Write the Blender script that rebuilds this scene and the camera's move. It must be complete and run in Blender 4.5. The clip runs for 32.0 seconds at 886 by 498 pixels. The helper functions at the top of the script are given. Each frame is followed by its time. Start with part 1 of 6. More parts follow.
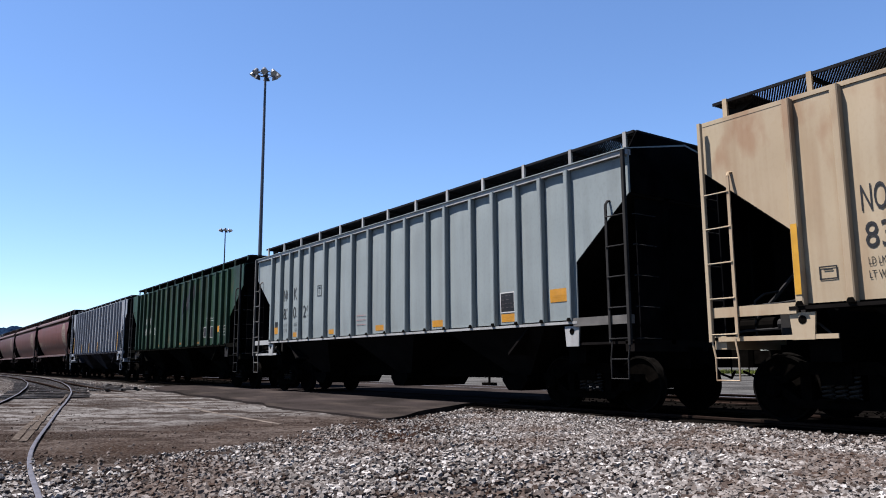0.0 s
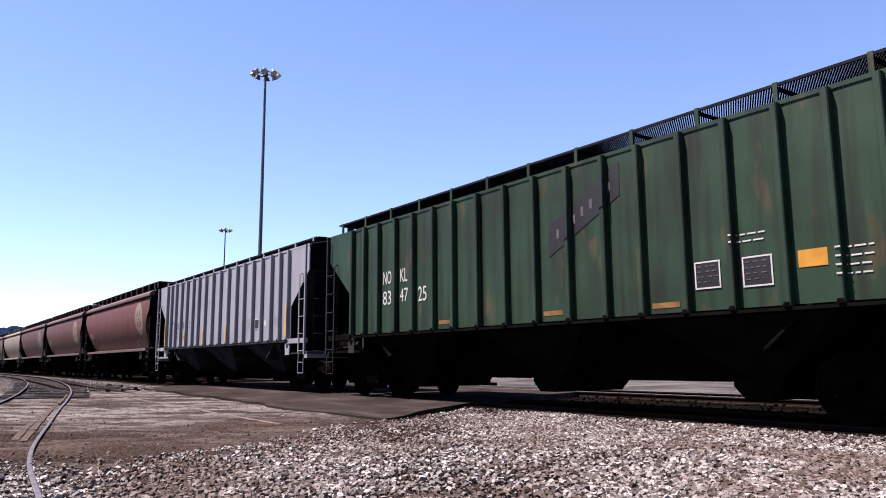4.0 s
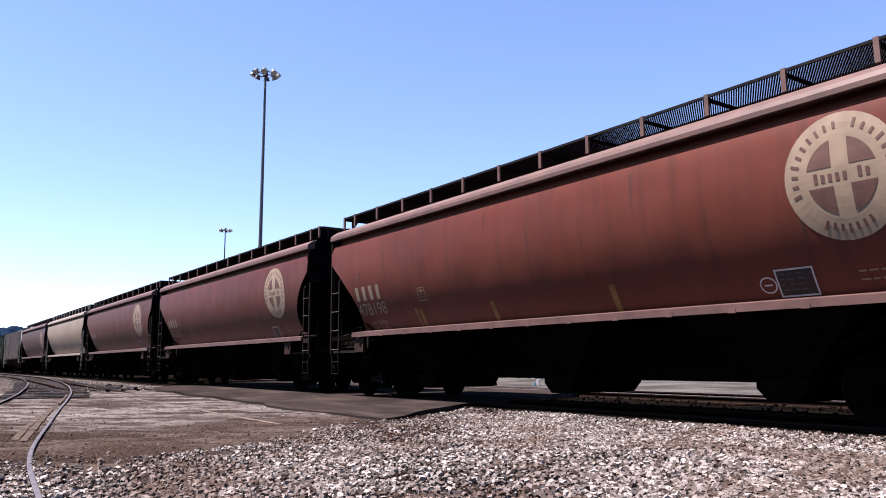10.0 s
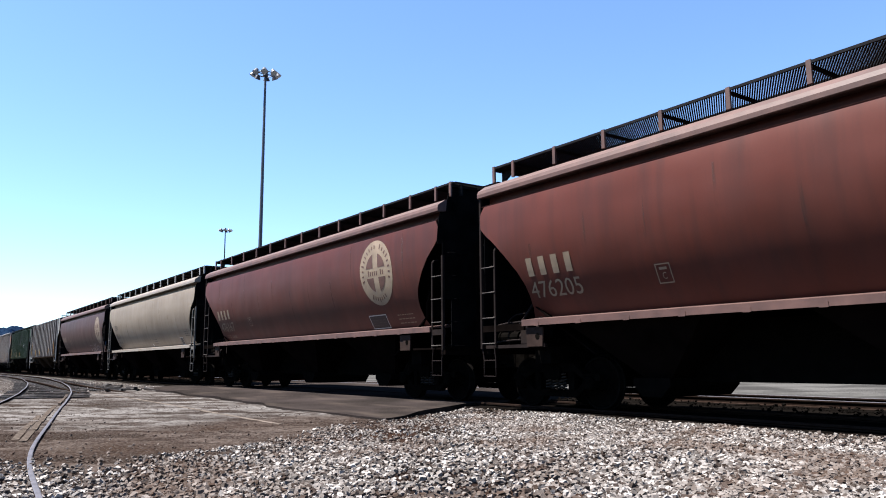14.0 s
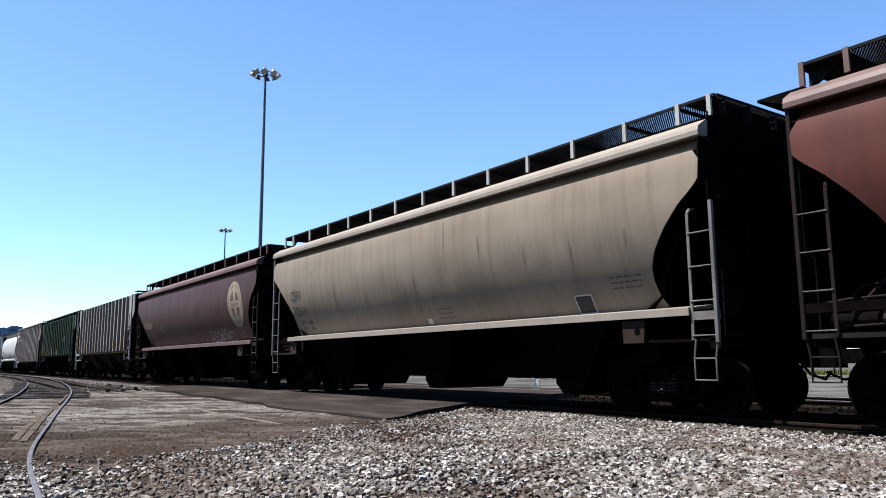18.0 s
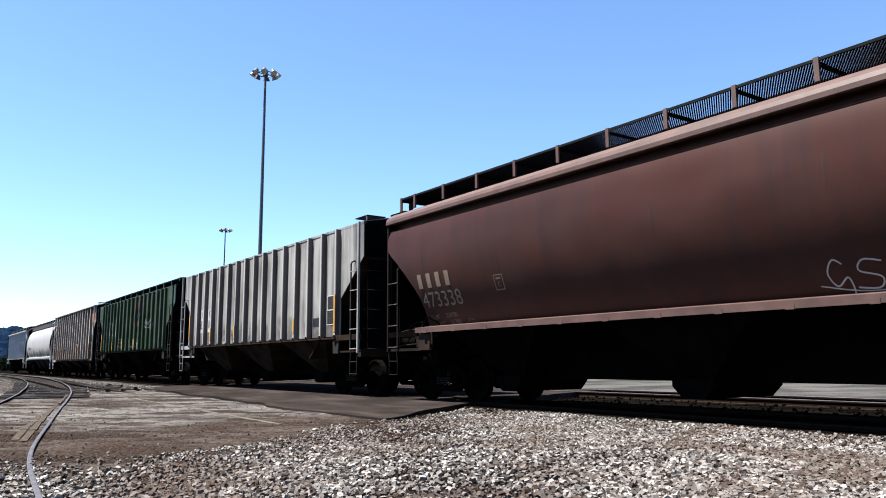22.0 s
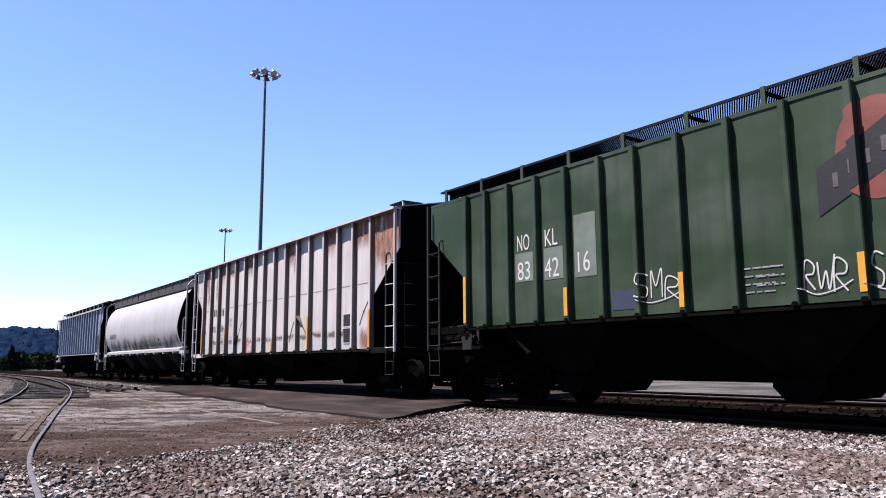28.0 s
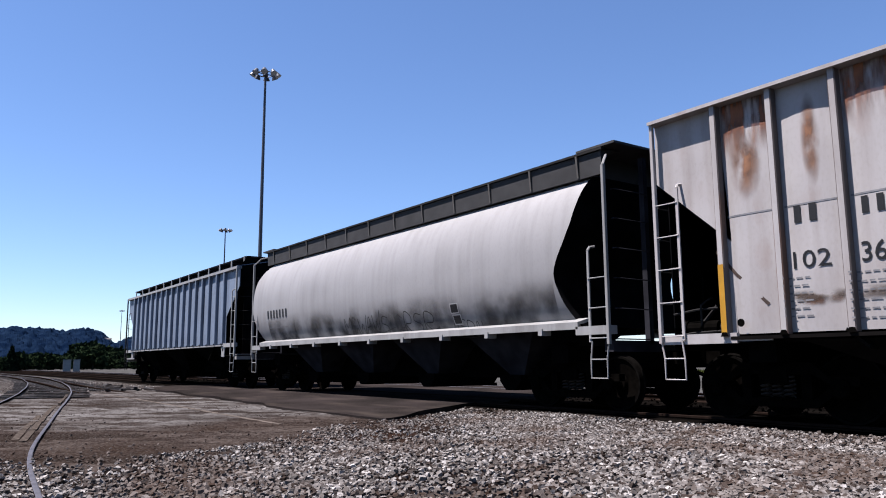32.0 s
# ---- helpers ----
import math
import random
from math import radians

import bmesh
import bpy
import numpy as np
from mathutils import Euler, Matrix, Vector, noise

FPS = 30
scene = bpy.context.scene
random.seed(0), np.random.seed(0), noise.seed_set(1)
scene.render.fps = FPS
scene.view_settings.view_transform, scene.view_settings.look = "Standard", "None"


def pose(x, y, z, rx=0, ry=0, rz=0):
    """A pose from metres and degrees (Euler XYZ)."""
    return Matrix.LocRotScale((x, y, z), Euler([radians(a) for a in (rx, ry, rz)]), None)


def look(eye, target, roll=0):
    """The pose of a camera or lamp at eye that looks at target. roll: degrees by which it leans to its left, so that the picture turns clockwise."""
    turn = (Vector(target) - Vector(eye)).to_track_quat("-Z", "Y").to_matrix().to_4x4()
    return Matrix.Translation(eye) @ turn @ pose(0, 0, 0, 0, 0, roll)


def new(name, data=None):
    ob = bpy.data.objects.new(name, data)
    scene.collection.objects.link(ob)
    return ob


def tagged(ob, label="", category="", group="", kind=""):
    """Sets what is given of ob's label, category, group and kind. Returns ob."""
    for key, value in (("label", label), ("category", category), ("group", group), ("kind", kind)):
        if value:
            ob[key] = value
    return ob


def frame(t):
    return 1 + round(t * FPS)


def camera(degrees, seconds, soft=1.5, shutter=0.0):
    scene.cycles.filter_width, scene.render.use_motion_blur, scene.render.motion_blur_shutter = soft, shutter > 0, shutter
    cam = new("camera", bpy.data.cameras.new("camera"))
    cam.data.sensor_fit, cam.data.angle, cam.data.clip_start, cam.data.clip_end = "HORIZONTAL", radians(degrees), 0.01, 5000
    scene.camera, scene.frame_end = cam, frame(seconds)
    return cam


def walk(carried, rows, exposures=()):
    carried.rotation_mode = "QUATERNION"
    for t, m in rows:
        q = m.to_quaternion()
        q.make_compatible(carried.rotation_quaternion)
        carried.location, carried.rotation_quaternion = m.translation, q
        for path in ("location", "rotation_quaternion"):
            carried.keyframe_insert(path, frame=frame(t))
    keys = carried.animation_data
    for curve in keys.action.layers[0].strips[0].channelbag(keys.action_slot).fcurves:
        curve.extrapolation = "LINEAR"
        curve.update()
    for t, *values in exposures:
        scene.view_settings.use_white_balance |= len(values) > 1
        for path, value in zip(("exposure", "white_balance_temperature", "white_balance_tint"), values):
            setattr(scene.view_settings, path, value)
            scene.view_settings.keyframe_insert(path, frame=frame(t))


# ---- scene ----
cam = camera(61.41, 32.0, soft=1.0)
EYE = (0.0, -10.629, 0.822)
YAW, PITCH, ROLL = radians(54.665), radians(8.67), -0.35
AIM = (EYE[0] - 10 * math.sin(YAW) * math.cos(PITCH), EYE[1] + 10 * math.cos(YAW) * math.cos(PITCH), EYE[2] + 10 * math.sin(PITCH))
EXPOSURES = [(0, 1.86, 5900, 14), (1, 1.91, 5900, 16), (2, 2.11, 6100, 22), (3, 2.25, 6250, 24), (6, 2.11, 6500, 36), (8, 2.01, 6150, 27), (9, 2.26, 6380, 25), (10, 2.35, 6400, 27), (13, 2.42, 6050, 14), (17, 2.38, 6050, 10), (18, 2.19, 5900, 9), (19, 2.11, 5800, 8), (20, 2.21, 5950, 8), (21, 2.33, 6050, 8), (23, 2.33, 6100, 10), (24, 1.98, 5750, 10), (25, 1.98, 5800, 12), (28, 2.21, 6050, 24), (29, 1.99, 6000, 28), (30, 1.71, 5900, 27), (31, 1.69, 5900, 20), (32, 1.67, 5900, 18)]
walk(cam, [(0, look(EYE, AIM, ROLL)), (32, look(EYE, AIM, ROLL))], EXPOSURES)

# ---- light ----
SUN_AZ, SUN_EL = radians(208), radians(66)   # compass-like, clockwise from +y
SUN_DIR = Vector((math.sin(SUN_AZ) * math.cos(SUN_EL), math.cos(SUN_AZ) * math.cos(SUN_EL), math.sin(SUN_EL)))
world = bpy.data.worlds.new("sky")
scene.world = world
world.use_nodes = True
wn = world.node_tree.nodes
sky = wn.new("ShaderNodeTexSky")
sky.sky_type, sky.sun_disc = "NISHITA", False
sky.sun_elevation, sky.sun_rotation = SUN_EL, SUN_AZ
sky.air_density, sky.dust_density, sky.ozone_density = 1.15, 0.0, 5.0
sky.altitude = 1500
world.node_tree.links.new(sky.outputs[0], wn["Background"].inputs[0])
wn["Background"].inputs[1].default_value = 0.05
sun = new("sun", bpy.data.lights.new("sun", "SUN"))
sun.data.energy, sun.data.angle, sun.data.color = 5.0, radians(0.55), (1.0, 0.91, 0.80)
sun.matrix_world = look(SUN_DIR * 100, (0, 0, 0))


# ---- materials ----
def material(name):
    m = bpy.data.materials.new(name)
    m.use_nodes = True
    return m, m.node_tree.nodes, m.node_tree.links, m.node_tree.nodes["Principled BSDF"]


def mixed(n, l, fac, a, b, mode="MIX"):
    """A colour mix; fac, a and b are sockets or values."""
    x = n.new("ShaderNodeMix")
    x.data_type, x.blend_type = "RGBA", mode
    for sock, v in ((x.inputs[0], fac), (x.inputs[6], a), (x.inputs[7], b)):
        if isinstance(v, bpy.types.NodeSocket):
            l.new(v, sock)
        elif isinstance(v, (int, float)):
            sock.default_value = v
        else:
            sock.default_value = (*v, 1)
    return x.outputs[2]


def noise_at(n, l, coord, scale, stretch=(1, 1, 1), detail=4, lo=0.4, hi=0.6):
    """A noise mask from 0 to 1 between the levels lo and hi."""
    mp = n.new("ShaderNodeMapping")
    mp.inputs["Scale"].default_value = stretch
    l.new(coord, mp.inputs["Vector"])
    t = n.new("ShaderNodeTexNoise")
    t.inputs["Scale"].default_value, t.inputs["Detail"].default_value = scale, detail
    l.new(mp.outputs[0], t.inputs["Vector"])
    r = n.new("ShaderNodeMapRange")
    r.inputs[1].default_value, r.inputs[2].default_value = lo, hi
    l.new(t.outputs[0], r.inputs[0])
    return r.outputs[0]


def times(n, l, a, k):
    x = n.new("ShaderNodeMath")
    x.operation = "MULTIPLY"
    l.new(a, x.inputs[0])
    if isinstance(k, bpy.types.NodeSocket):
        l.new(k, x.inputs[1])
    else:
        x.inputs[1].default_value = k
    return x.outputs[0]


def bumped(n, l, bsdf, height, strength=0.2, distance=0.01):
    b = n.new("ShaderNodeBump")
    b.inputs["Strength"].default_value, b.inputs["Distance"].default_value = strength, distance
    l.new(height, b.inputs["Height"])
    l.new(b.outputs[0], bsdf.inputs["Normal"])


def coords(n, which="Object"):
    return n.new("ShaderNodeTexCoord").outputs[which]


def paint(name, colour, dirt=0.3, dirt_colour=(0.09, 0.07, 0.055), rust=0.0, rough=0.5, streak=0.35, fade=0.15, shift=0.0):
    """Weathered rolling-stock paint: fading, run-down streaks, grime and rust spots."""
    m, n, l, b = material(name)
    mp = n.new("ShaderNodeMapping")
    mp.inputs["Location"].default_value = (shift, shift * 0.3, 0)
    l.new(coords(n), mp.inputs["Vector"])
    c = mp.outputs[0]
    colour = tuple(0.29 * v for v in colour)
    dirt_colour = tuple(0.34 * v for v in dirt_colour)
    pale = tuple(min(1, v * 0.85 + 0.06) for v in colour)
    col = mixed(n, l, times(n, l, noise_at(n, l, c, 0.9, (1, 1, 1.6), 5, 0.35, 0.7), fade), colour, pale)
    col = mixed(n, l, times(n, l, noise_at(n, l, c, 2.2, (2.2, 1, 0.16), 4, 0.45, 0.75), streak), col, dirt_colour)
    col = mixed(n, l, times(n, l, noise_at(n, l, c, 0.55, (1, 1, 1.3), 6, 0.45, 0.8), dirt), col, dirt_colour)
    col = mixed(n, l, times(n, l, noise_at(n, l, c, 26, (1, 1, 0.6), 3, 0.5, 0.75), 0.12), col, dirt_colour)
    if rust:
        col = mixed(n, l, times(n, l, noise_at(n, l, c, 1.6, (1.3, 1, 0.55), 7, 0.62 - 0.16 * rust, 0.68), min(1, rust * 1.3)), col, (0.13, 0.051, 0.02))
    l.new(col, b.inputs["Base Color"])
    b.inputs["Roughness"].default_value = rough
    b.inputs["Specular IOR Level"].default_value = 0.15
    # dented sheet metal
    bumped(n, l, b, noise_at(n, l, c, 1.2, (1, 1, 0.7), 1, 0.2, 0.8), 0.4, 0.04)
    return m


def plain(name, colour, rough=0.6, metal=0.0, vary=0.25, scale=12.0, gloss=0.3):
    m, n, l, b = material(name)
    c = coords(n)
    colour = tuple(0.48 * v for v in colour)
    dark = tuple(v * (1 - vary) for v in colour)
    lite = tuple(min(1, v * (1 + vary)) for v in colour)
    col = mixed(n, l, noise_at(n, l, c, scale, detail=5, lo=0.3, hi=0.7), dark, lite)
    l.new(col, b.inputs["Base Color"])
    b.inputs["Roughness"].default_value, b.inputs["Metallic"].default_value = rough, metal
    b.inputs["Specular IOR Level"].default_value = gloss
    bumped(n, l, b, noise_at(n, l, c, scale * 3, lo=0.2, hi=0.8), 0.2, 0.005)
    return m


# car ends: their shade is painted in as a near-black colour
END_SHADE = plain("end paint with shade painted in", (0.006, 0.006, 0.0065), 0.9, 0, 0.5, 2.5, 0.0)
# trucks and wheels: steel lowered to near black, with the car's shade in it
TRUCK_STEEL = plain("grimy shade-toned cast steel", (0.004, 0.0035, 0.003), 0.95, 0, 0.4, 8, 0.0)
WHEEL_STEEL = plain("rusty shade-toned wheel plate", (0.005, 0.0043, 0.0037), 0.95, 0, 0.4, 8, 0.0)
TREAD = plain("worn shade-toned wheel tread", (0.007, 0.0064, 0.0058), 0.9, 0.0, 0.4, 10, 0.0)
SPRING = plain("dusty spring steel", (0.045, 0.041, 0.037), 0.9, 0, 0.3, 10, 0.0)
# underframe: the shade below the bodies is put into this colour
UNDER = plain("underframe black, shade in colour", (0.005, 0.0045, 0.004), 0.95, 0, 0.3, 6, 0.0)
GRATE = plain("dark steel grating", (0.016, 0.016, 0.018), 0.8, 0.0, 0.3, 9, 0.03)
RAIL_TOP = plain("worn rail steel", (0.095, 0.092, 0.104), 0.65, 0.1, 0.3, 6, 0.15)
RAIL_RUST = plain("rusty rail", (0.022, 0.015, 0.012), 0.9, 0, 0.3, 10, 0.0)
YELLOW = plain("yellow reflective sheet", (0.62, 0.32, 0.02), 0.45, 0, 0.15, 5)
DULLYELLOW = plain("soiled yellow reflective sheet", (0.22, 0.11, 0.02), 0.6, 0, 0.4, 5)
ORANGE = plain("orange reflective sheet", (0.55, 0.255, 0.02), 0.45, 0, 0.15, 5)
BLACK = plain("black stencil paint", (0.008, 0.008, 0.009), 0.55, 0, 0.3, 8)
WHITE = plain("white stencil paint", (0.55, 0.54, 0.52), 0.55, 0, 0.12, 8)
CREAM = plain("cream emblem paint", (0.28, 0.215, 0.145), 0.55, 0, 0.18, 3)
PINKINK = plain("faded red stencil paint", (0.36, 0.20, 0.19), 0.6, 0, 0.2, 8)
SOOTINK = plain("sooty grey stencil paint", (0.075, 0.065, 0.065), 0.7, 0, 0.3, 8)
GREYINK = plain("faded grey stencil paint", (0.24, 0.24, 0.25), 0.6, 0, 0.3, 8)


# ---- geometry ----
class Geo:
    """Vertices and faces of one mesh."""

    def __init__(self):
        self.v, self.f = [], []

    def add(self, verts, faces):
        k = len(self.v)
        self.v += [tuple(p) for p in verts]
        self.f += [tuple(i + k for i in q) for q in faces]
        return self

    def box(self, x0, x1, y0, y1, z0, z1):
        p = [(x, y, z) for x in (x0, x1) for y in (y0, y1) for z in (z0, z1)]
        return self.add(p, [(0, 1, 3, 2), (4, 6, 7, 5), (0, 4, 5, 1), (2, 3, 7, 6), (0, 2, 6, 4), (1, 5, 7, 3)])

    def bevel_box(self, x0, x1, y0, y1, z0, z1, c=0.01):
        """A box whose edges along z are chamfered."""
        r = [(x0 + c, y0), (x1 - c, y0), (x1, y0 + c), (x1, y1 - c), (x1 - c, y1), (x0 + c, y1), (x0, y1 - c), (x0, y0 + c)]
        return self.prism_z(r, z0, z1)

    def prism_z(self, ring, z0, z1):
        k = len(ring)
        v = [(x, y, z0) for x, y in ring] + [(x, y, z1) for x, y in ring]
        return self.add(v, [tuple(range(k))[::-1], tuple(range(k, 2 * k))] + [(i, (i + 1) % k, k + (i + 1) % k, k + i) for i in range(k)])

    def prism_y(self, ring, y0, y1):
        """A ring of (x, z) drawn out along y."""
        k = len(ring)
        v = [(x, y0, z) for x, z in ring] + [(x, y1, z) for x, z in ring]
        return self.add(v, [tuple(range(k)), tuple(range(k, 2 * k))[::-1]] + [(i, k + i, k + (i + 1) % k, (i + 1) % k) for i in range(k)])

    def prism_x(self, ring, x0, x1):
        """A ring of (y, z) drawn out along x."""
        k = len(ring)
        v = [(x0, y, z) for y, z in ring] + [(x1, y, z) for y, z in ring]
        return self.add(v, [tuple(range(k))[::-1], tuple(range(k, 2 * k))] + [(i, (i + 1) % k, k + (i + 1) % k, k + i) for i in range(k)])

    def tube(self, a, b, r, n=6, r2=None):
        a, b = Vector(a), Vector(b)
        r2 = r if r2 is None else r2
        q = (b - a).to_track_quat("Z", "Y").to_matrix()
        ring = [q @ Vector((math.cos(t), math.sin(t), 0)) for t in (2 * math.pi * i / n for i in range(n))]
        v = [a + w * r for w in ring] + [b + w * r2 for w in ring]
        return self.add(v, [tuple(range(n))[::-1], tuple(range(n, 2 * n))] + [(i, (i + 1) % n, n + (i + 1) % n, n + i) for i in range(n)])

    def lathe_y(self, prof, n=28, cx=0.0, cz=0.0):
        """A profile of (radius, y) turned about the y axis, closed at its ends."""
        v, f = [], []
        for r, y in prof:
            v += [(cx + r * math.cos(2 * math.pi * i / n), y, cz + r * math.sin(2 * math.pi * i / n)) for i in range(n)]
        for k in range(len(prof) - 1):
            f += [(k * n + i, k * n + (i + 1) % n, (k + 1) * n + (i + 1) % n, (k + 1) * n + i) for i in range(n)]
        f += [tuple(range(n)), tuple(range((len(prof) - 1) * n, len(prof) * n))[::-1]]
        return self.add(v, f)

    def sheet(self, fn, nu, nv):
        """A grid of fn(u, v), u and v from 0 to 1."""
        v = [fn(i / nu, j / nv) for i in range(nu + 1) for j in range(nv + 1)]
        w = nv + 1
        return self.add(v, [(i * w + j, (i + 1) * w + j, (i + 1) * w + j + 1, i * w + j + 1) for i in range(nu) for j in range(nv)])

    def path(self, pts, r, n=6):
        """A bent bar through the points, as one swept tube."""
        p = [Vector(q) for q in pts]
        v, side = [], None
        for k, q in enumerate(p):
            t = ((p[k] - p[k - 1]).normalized() if k else Vector()) + ((p[k + 1] - p[k]).normalized() if k + 1 < len(p) else Vector())
            t = t.normalized() if t.length > 1e-6 else (p[k] - p[k - 1]).normalized()
            side = side or t.orthogonal()
            side = (side - t * side.dot(t)).normalized()
            up = t.cross(side)
            v += [q + (side * math.cos(a) + up * math.sin(a)) * r for a in (2 * math.pi * i / n for i in range(n))]
        f = [tuple(range(n))[::-1], tuple(range((len(p) - 1) * n, len(p) * n))]
        for k in range(len(p) - 1):
            f += [(k * n + i, k * n + (i + 1) % n, (k + 1) * n + (i + 1) % n, (k + 1) * n + i) for i in range(n)]
        return self.add(v, f)


def mesh_of(name, geo, mat, smooth=False, fix=True):
    me = bpy.data.meshes.new(name)
    me.from_pydata(geo.v, [], geo.f)
    if fix:
        bm = bmesh.new()
        bm.from_mesh(me)
        bmesh.ops.recalc_face_normals(bm, faces=bm.faces)
        bm.to_mesh(me)
        bm.free()
    me.materials.append(mat)
    if smooth:
        me.shade_smooth()
        me.set_sharp_from_angle(angle=radians(35))
    return me


def part(name, geo, mat, parent=None, label="", smooth=False, at=None):
    """One mesh object, under a thing or a part. geo: a Geo or a mesh to share."""
    me = geo if isinstance(geo, bpy.types.Mesh) else mesh_of(name, geo, mat, smooth)
    ob = new(name, me)
    ob.parent = parent
    if at is not None:
        ob.matrix_local = at
    if label:
        ob["label"] = label
    return ob


def thing(name, label, category, group="", kind="", at=None):
    ob = new(name)
    ob.empty_display_size = 0.2
    if at is not None:
        ob.matrix_world = at
    return tagged(ob, label, category, group, kind)


# ---- trucks ----
def truck_meshes():
    g = Geo()
    upper = [(-1.12, 0.62), (-0.72, 0.62), (-0.5, 0.80), (0.5, 0.80), (0.72, 0.62), (1.12, 0.62), (1.12, 0.50), (0.78, 0.50), (0.52, 0.64), (-0.52, 0.64), (-0.78, 0.50), (-1.12, 0.50)]
    lower = [(-0.95, 0.50), (-0.78, 0.50), (-0.52, 0.32), (0.52, 0.32), (0.78, 0.50), (0.95, 0.50), (0.55, 0.21), (-0.55, 0.21)]
    g.prism_y(upper, -0.07, 0.07)
    g.prism_y(lower, -0.065, 0.065)
    g.box(-0.50, -0.36, -0.06, 0.06, 0.30, 0.66)
    g.box(0.36, 0.50, -0.06, 0.06, 0.30, 0.66)
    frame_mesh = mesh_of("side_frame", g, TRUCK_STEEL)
    g = Geo().box(-0.20, 0.20, -1.10, 1.10, 0.52, 0.72)
    g.box(-0.3, 0.3, -0.35, 0.35, 0.60, 0.78)
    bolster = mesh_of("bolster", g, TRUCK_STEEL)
    g = Geo()
    for k in range(5):
        for i in range(10):
            a, c = 2 * math.pi * i / 10, 2 * math.pi * (i + 1) / 10
            z = 0.335 + 0.056 * k
            g.tube((0.07 * math.cos(a), 0.07 * math.sin(a), z + 0.056 * i / 10), (0.07 * math.cos(c), 0.07 * math.sin(c), z + 0.056 * (i + 1) / 10), 0.015, 4)
    spring = mesh_of("spring", g, SPRING)
    g = Geo()
    for s in (-1, 1):
        g.lathe_y([(0.10, s * 0.64), (0.40, s * 0.665), (0.45, s * 0.66), (0.482, s * 0.682), (0.482, s * 0.70), (0.46, s * 0.715), (0.452, s * 0.80), (0.42, s * 0.802), (0.40, s * 0.775), (0.15, s * 0.74), (0.12, s * 0.80), (0.08, s * 0.81)], 40)
    g.lathe_y([(0.075, -1.04), (0.085, -0.6), (0.085, 0.6), (0.075, 1.04)], 14)
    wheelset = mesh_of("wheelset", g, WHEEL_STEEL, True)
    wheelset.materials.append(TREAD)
    for p in wheelset.polygons:
        r = math.hypot(p.center.x, p.center.z)
        if r > 0.425:
            p.material_index = 1
    g = Geo()
    g.lathe_y([(0.10, -1.13), (0.13, -1.10), (0.13, -0.98), (0.10, -0.96)], 14)
    for i in range(3):
        a = 2 * math.pi * i / 3 + 0.5
        g.lathe_y([(0.018, -1.15), (0.018, -1.12)], 6, 0.075 * math.cos(a), 0.075 * math.sin(a))
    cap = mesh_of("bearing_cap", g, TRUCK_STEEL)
    g = Geo().box(-0.24, 0.24, -1.09, -0.87, 0.315, 0.335)
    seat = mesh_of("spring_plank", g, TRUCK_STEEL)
    return frame_mesh, bolster, spring, wheelset, cap, seat


TRUCK = truck_meshes()
WHEELSETS = {0.89: [], -0.89: []}
CARS, SKINS, EDGES = [], [], []


def add_truck(car, x):
    frame_mesh, bolster, spring, wheelset, cap, seat = TRUCK
    t = part("truck", bolster, None, car, "grimy shade-toned cast steel two-axle truck", at=pose(x, 0, 0))
    for y in (-0.98, 0.98):
        part("side_frame", frame_mesh, None, t, at=pose(0, y, 0))
    for k in (-0.17, 0.0, 0.17):
        for y in (-0.98, 0.98):
            part("spring", spring, None, t, at=pose(k, y, 0))
    part("spring_plank", seat, None, t)
    for dx in (0.89, -0.89):
        w = part("wheelset", wheelset, None, t, at=pose(dx, 0, 0.457))
        WHEELSETS[dx].append(w)
        part("bearing_cap", cap, None, t, at=pose(dx, 0, 0.457))
        part("bearing_cap", cap, None, t, at=pose(dx, 0, 0.457, 0, 0, 180))
    return t


# ---- parts that all cars share ----
def running_boards(car, l, z, mat, posts, end=0.05, near=1.25, deep=0.84):
    """Two grated walkways along the roof, with the crosswalk platforms at the ends."""
    x0, x1 = -l + end, l - end
    for s in (-1, 1):
        g = Geo()
        y0, y1 = sorted((s * near, s * (near - deep)))
        k = int((x1 - x0) / 0.040)
        yn, yf, back = s * near, s * (near - deep), 0.56
        for i in range(k + 1):
            x = x0 + (x1 - x0) * i / k
            u = min(1.0, (x - x0) / back)
            xb, yb = x - back * u, yn + (yf - yn) * u
            if u > 0.05:
                g.prism_z([(x - 0.013, yn), (x + 0.013, yn), (xb + 0.013, yb), (xb - 0.013, yb)], z - 0.012, z + 0.010)
        for y, r in ((yn, 0.016), (yf, 0.014)):
            g.box(x0, x1, y - r, y + r, z - 0.026, z + 0.016)
        for x in posts:
            g.box(x - 0.02, x + 0.02, y0, y1, z - 0.07, z - 0.02)
        part("running_board", mesh_of("running_board", g, GRATE, fix=False), None, car, "dark steel grating walkway")
    for e in (-1, 1):
        g = Geo()
        xa, xb = sorted((e * (l - end), e * (l - end - 0.55)))
        for i in range(60):
            y = -1.19 + 2.38 * i / 59
            g.box(xa, xb, y - 0.008, y + 0.008, z - 0.022, z + 0.020)
        for i in range(9):
            x = xa + (xb - xa) * i / 8
            g.box(x - 0.010, x + 0.010, -1.20, 1.20, z - 0.010, z + 0.024)
        part("end_platform", mesh_of("end_platform", g, GRATE, fix=False), None, car)
        for y in (-1.0, -0.35, 0.35, 1.0):
            part("platform_bracket", Geo().prism_y([(e * (l - end), z - 0.02), (e * (l - end - 0.5), z - 0.02), (e * (l - end - 0.06), z - 0.26), (e * (l - end), z - 0.26)], y - 0.02, y + 0.02), GRATE, car)
    for s in (-1, 1):
        for x in posts:
            part("post", Geo().box(x - 0.035, x + 0.035, s * near - 0.02, s * near + 0.02, z - 0.30, z + 0.03), mat, car)


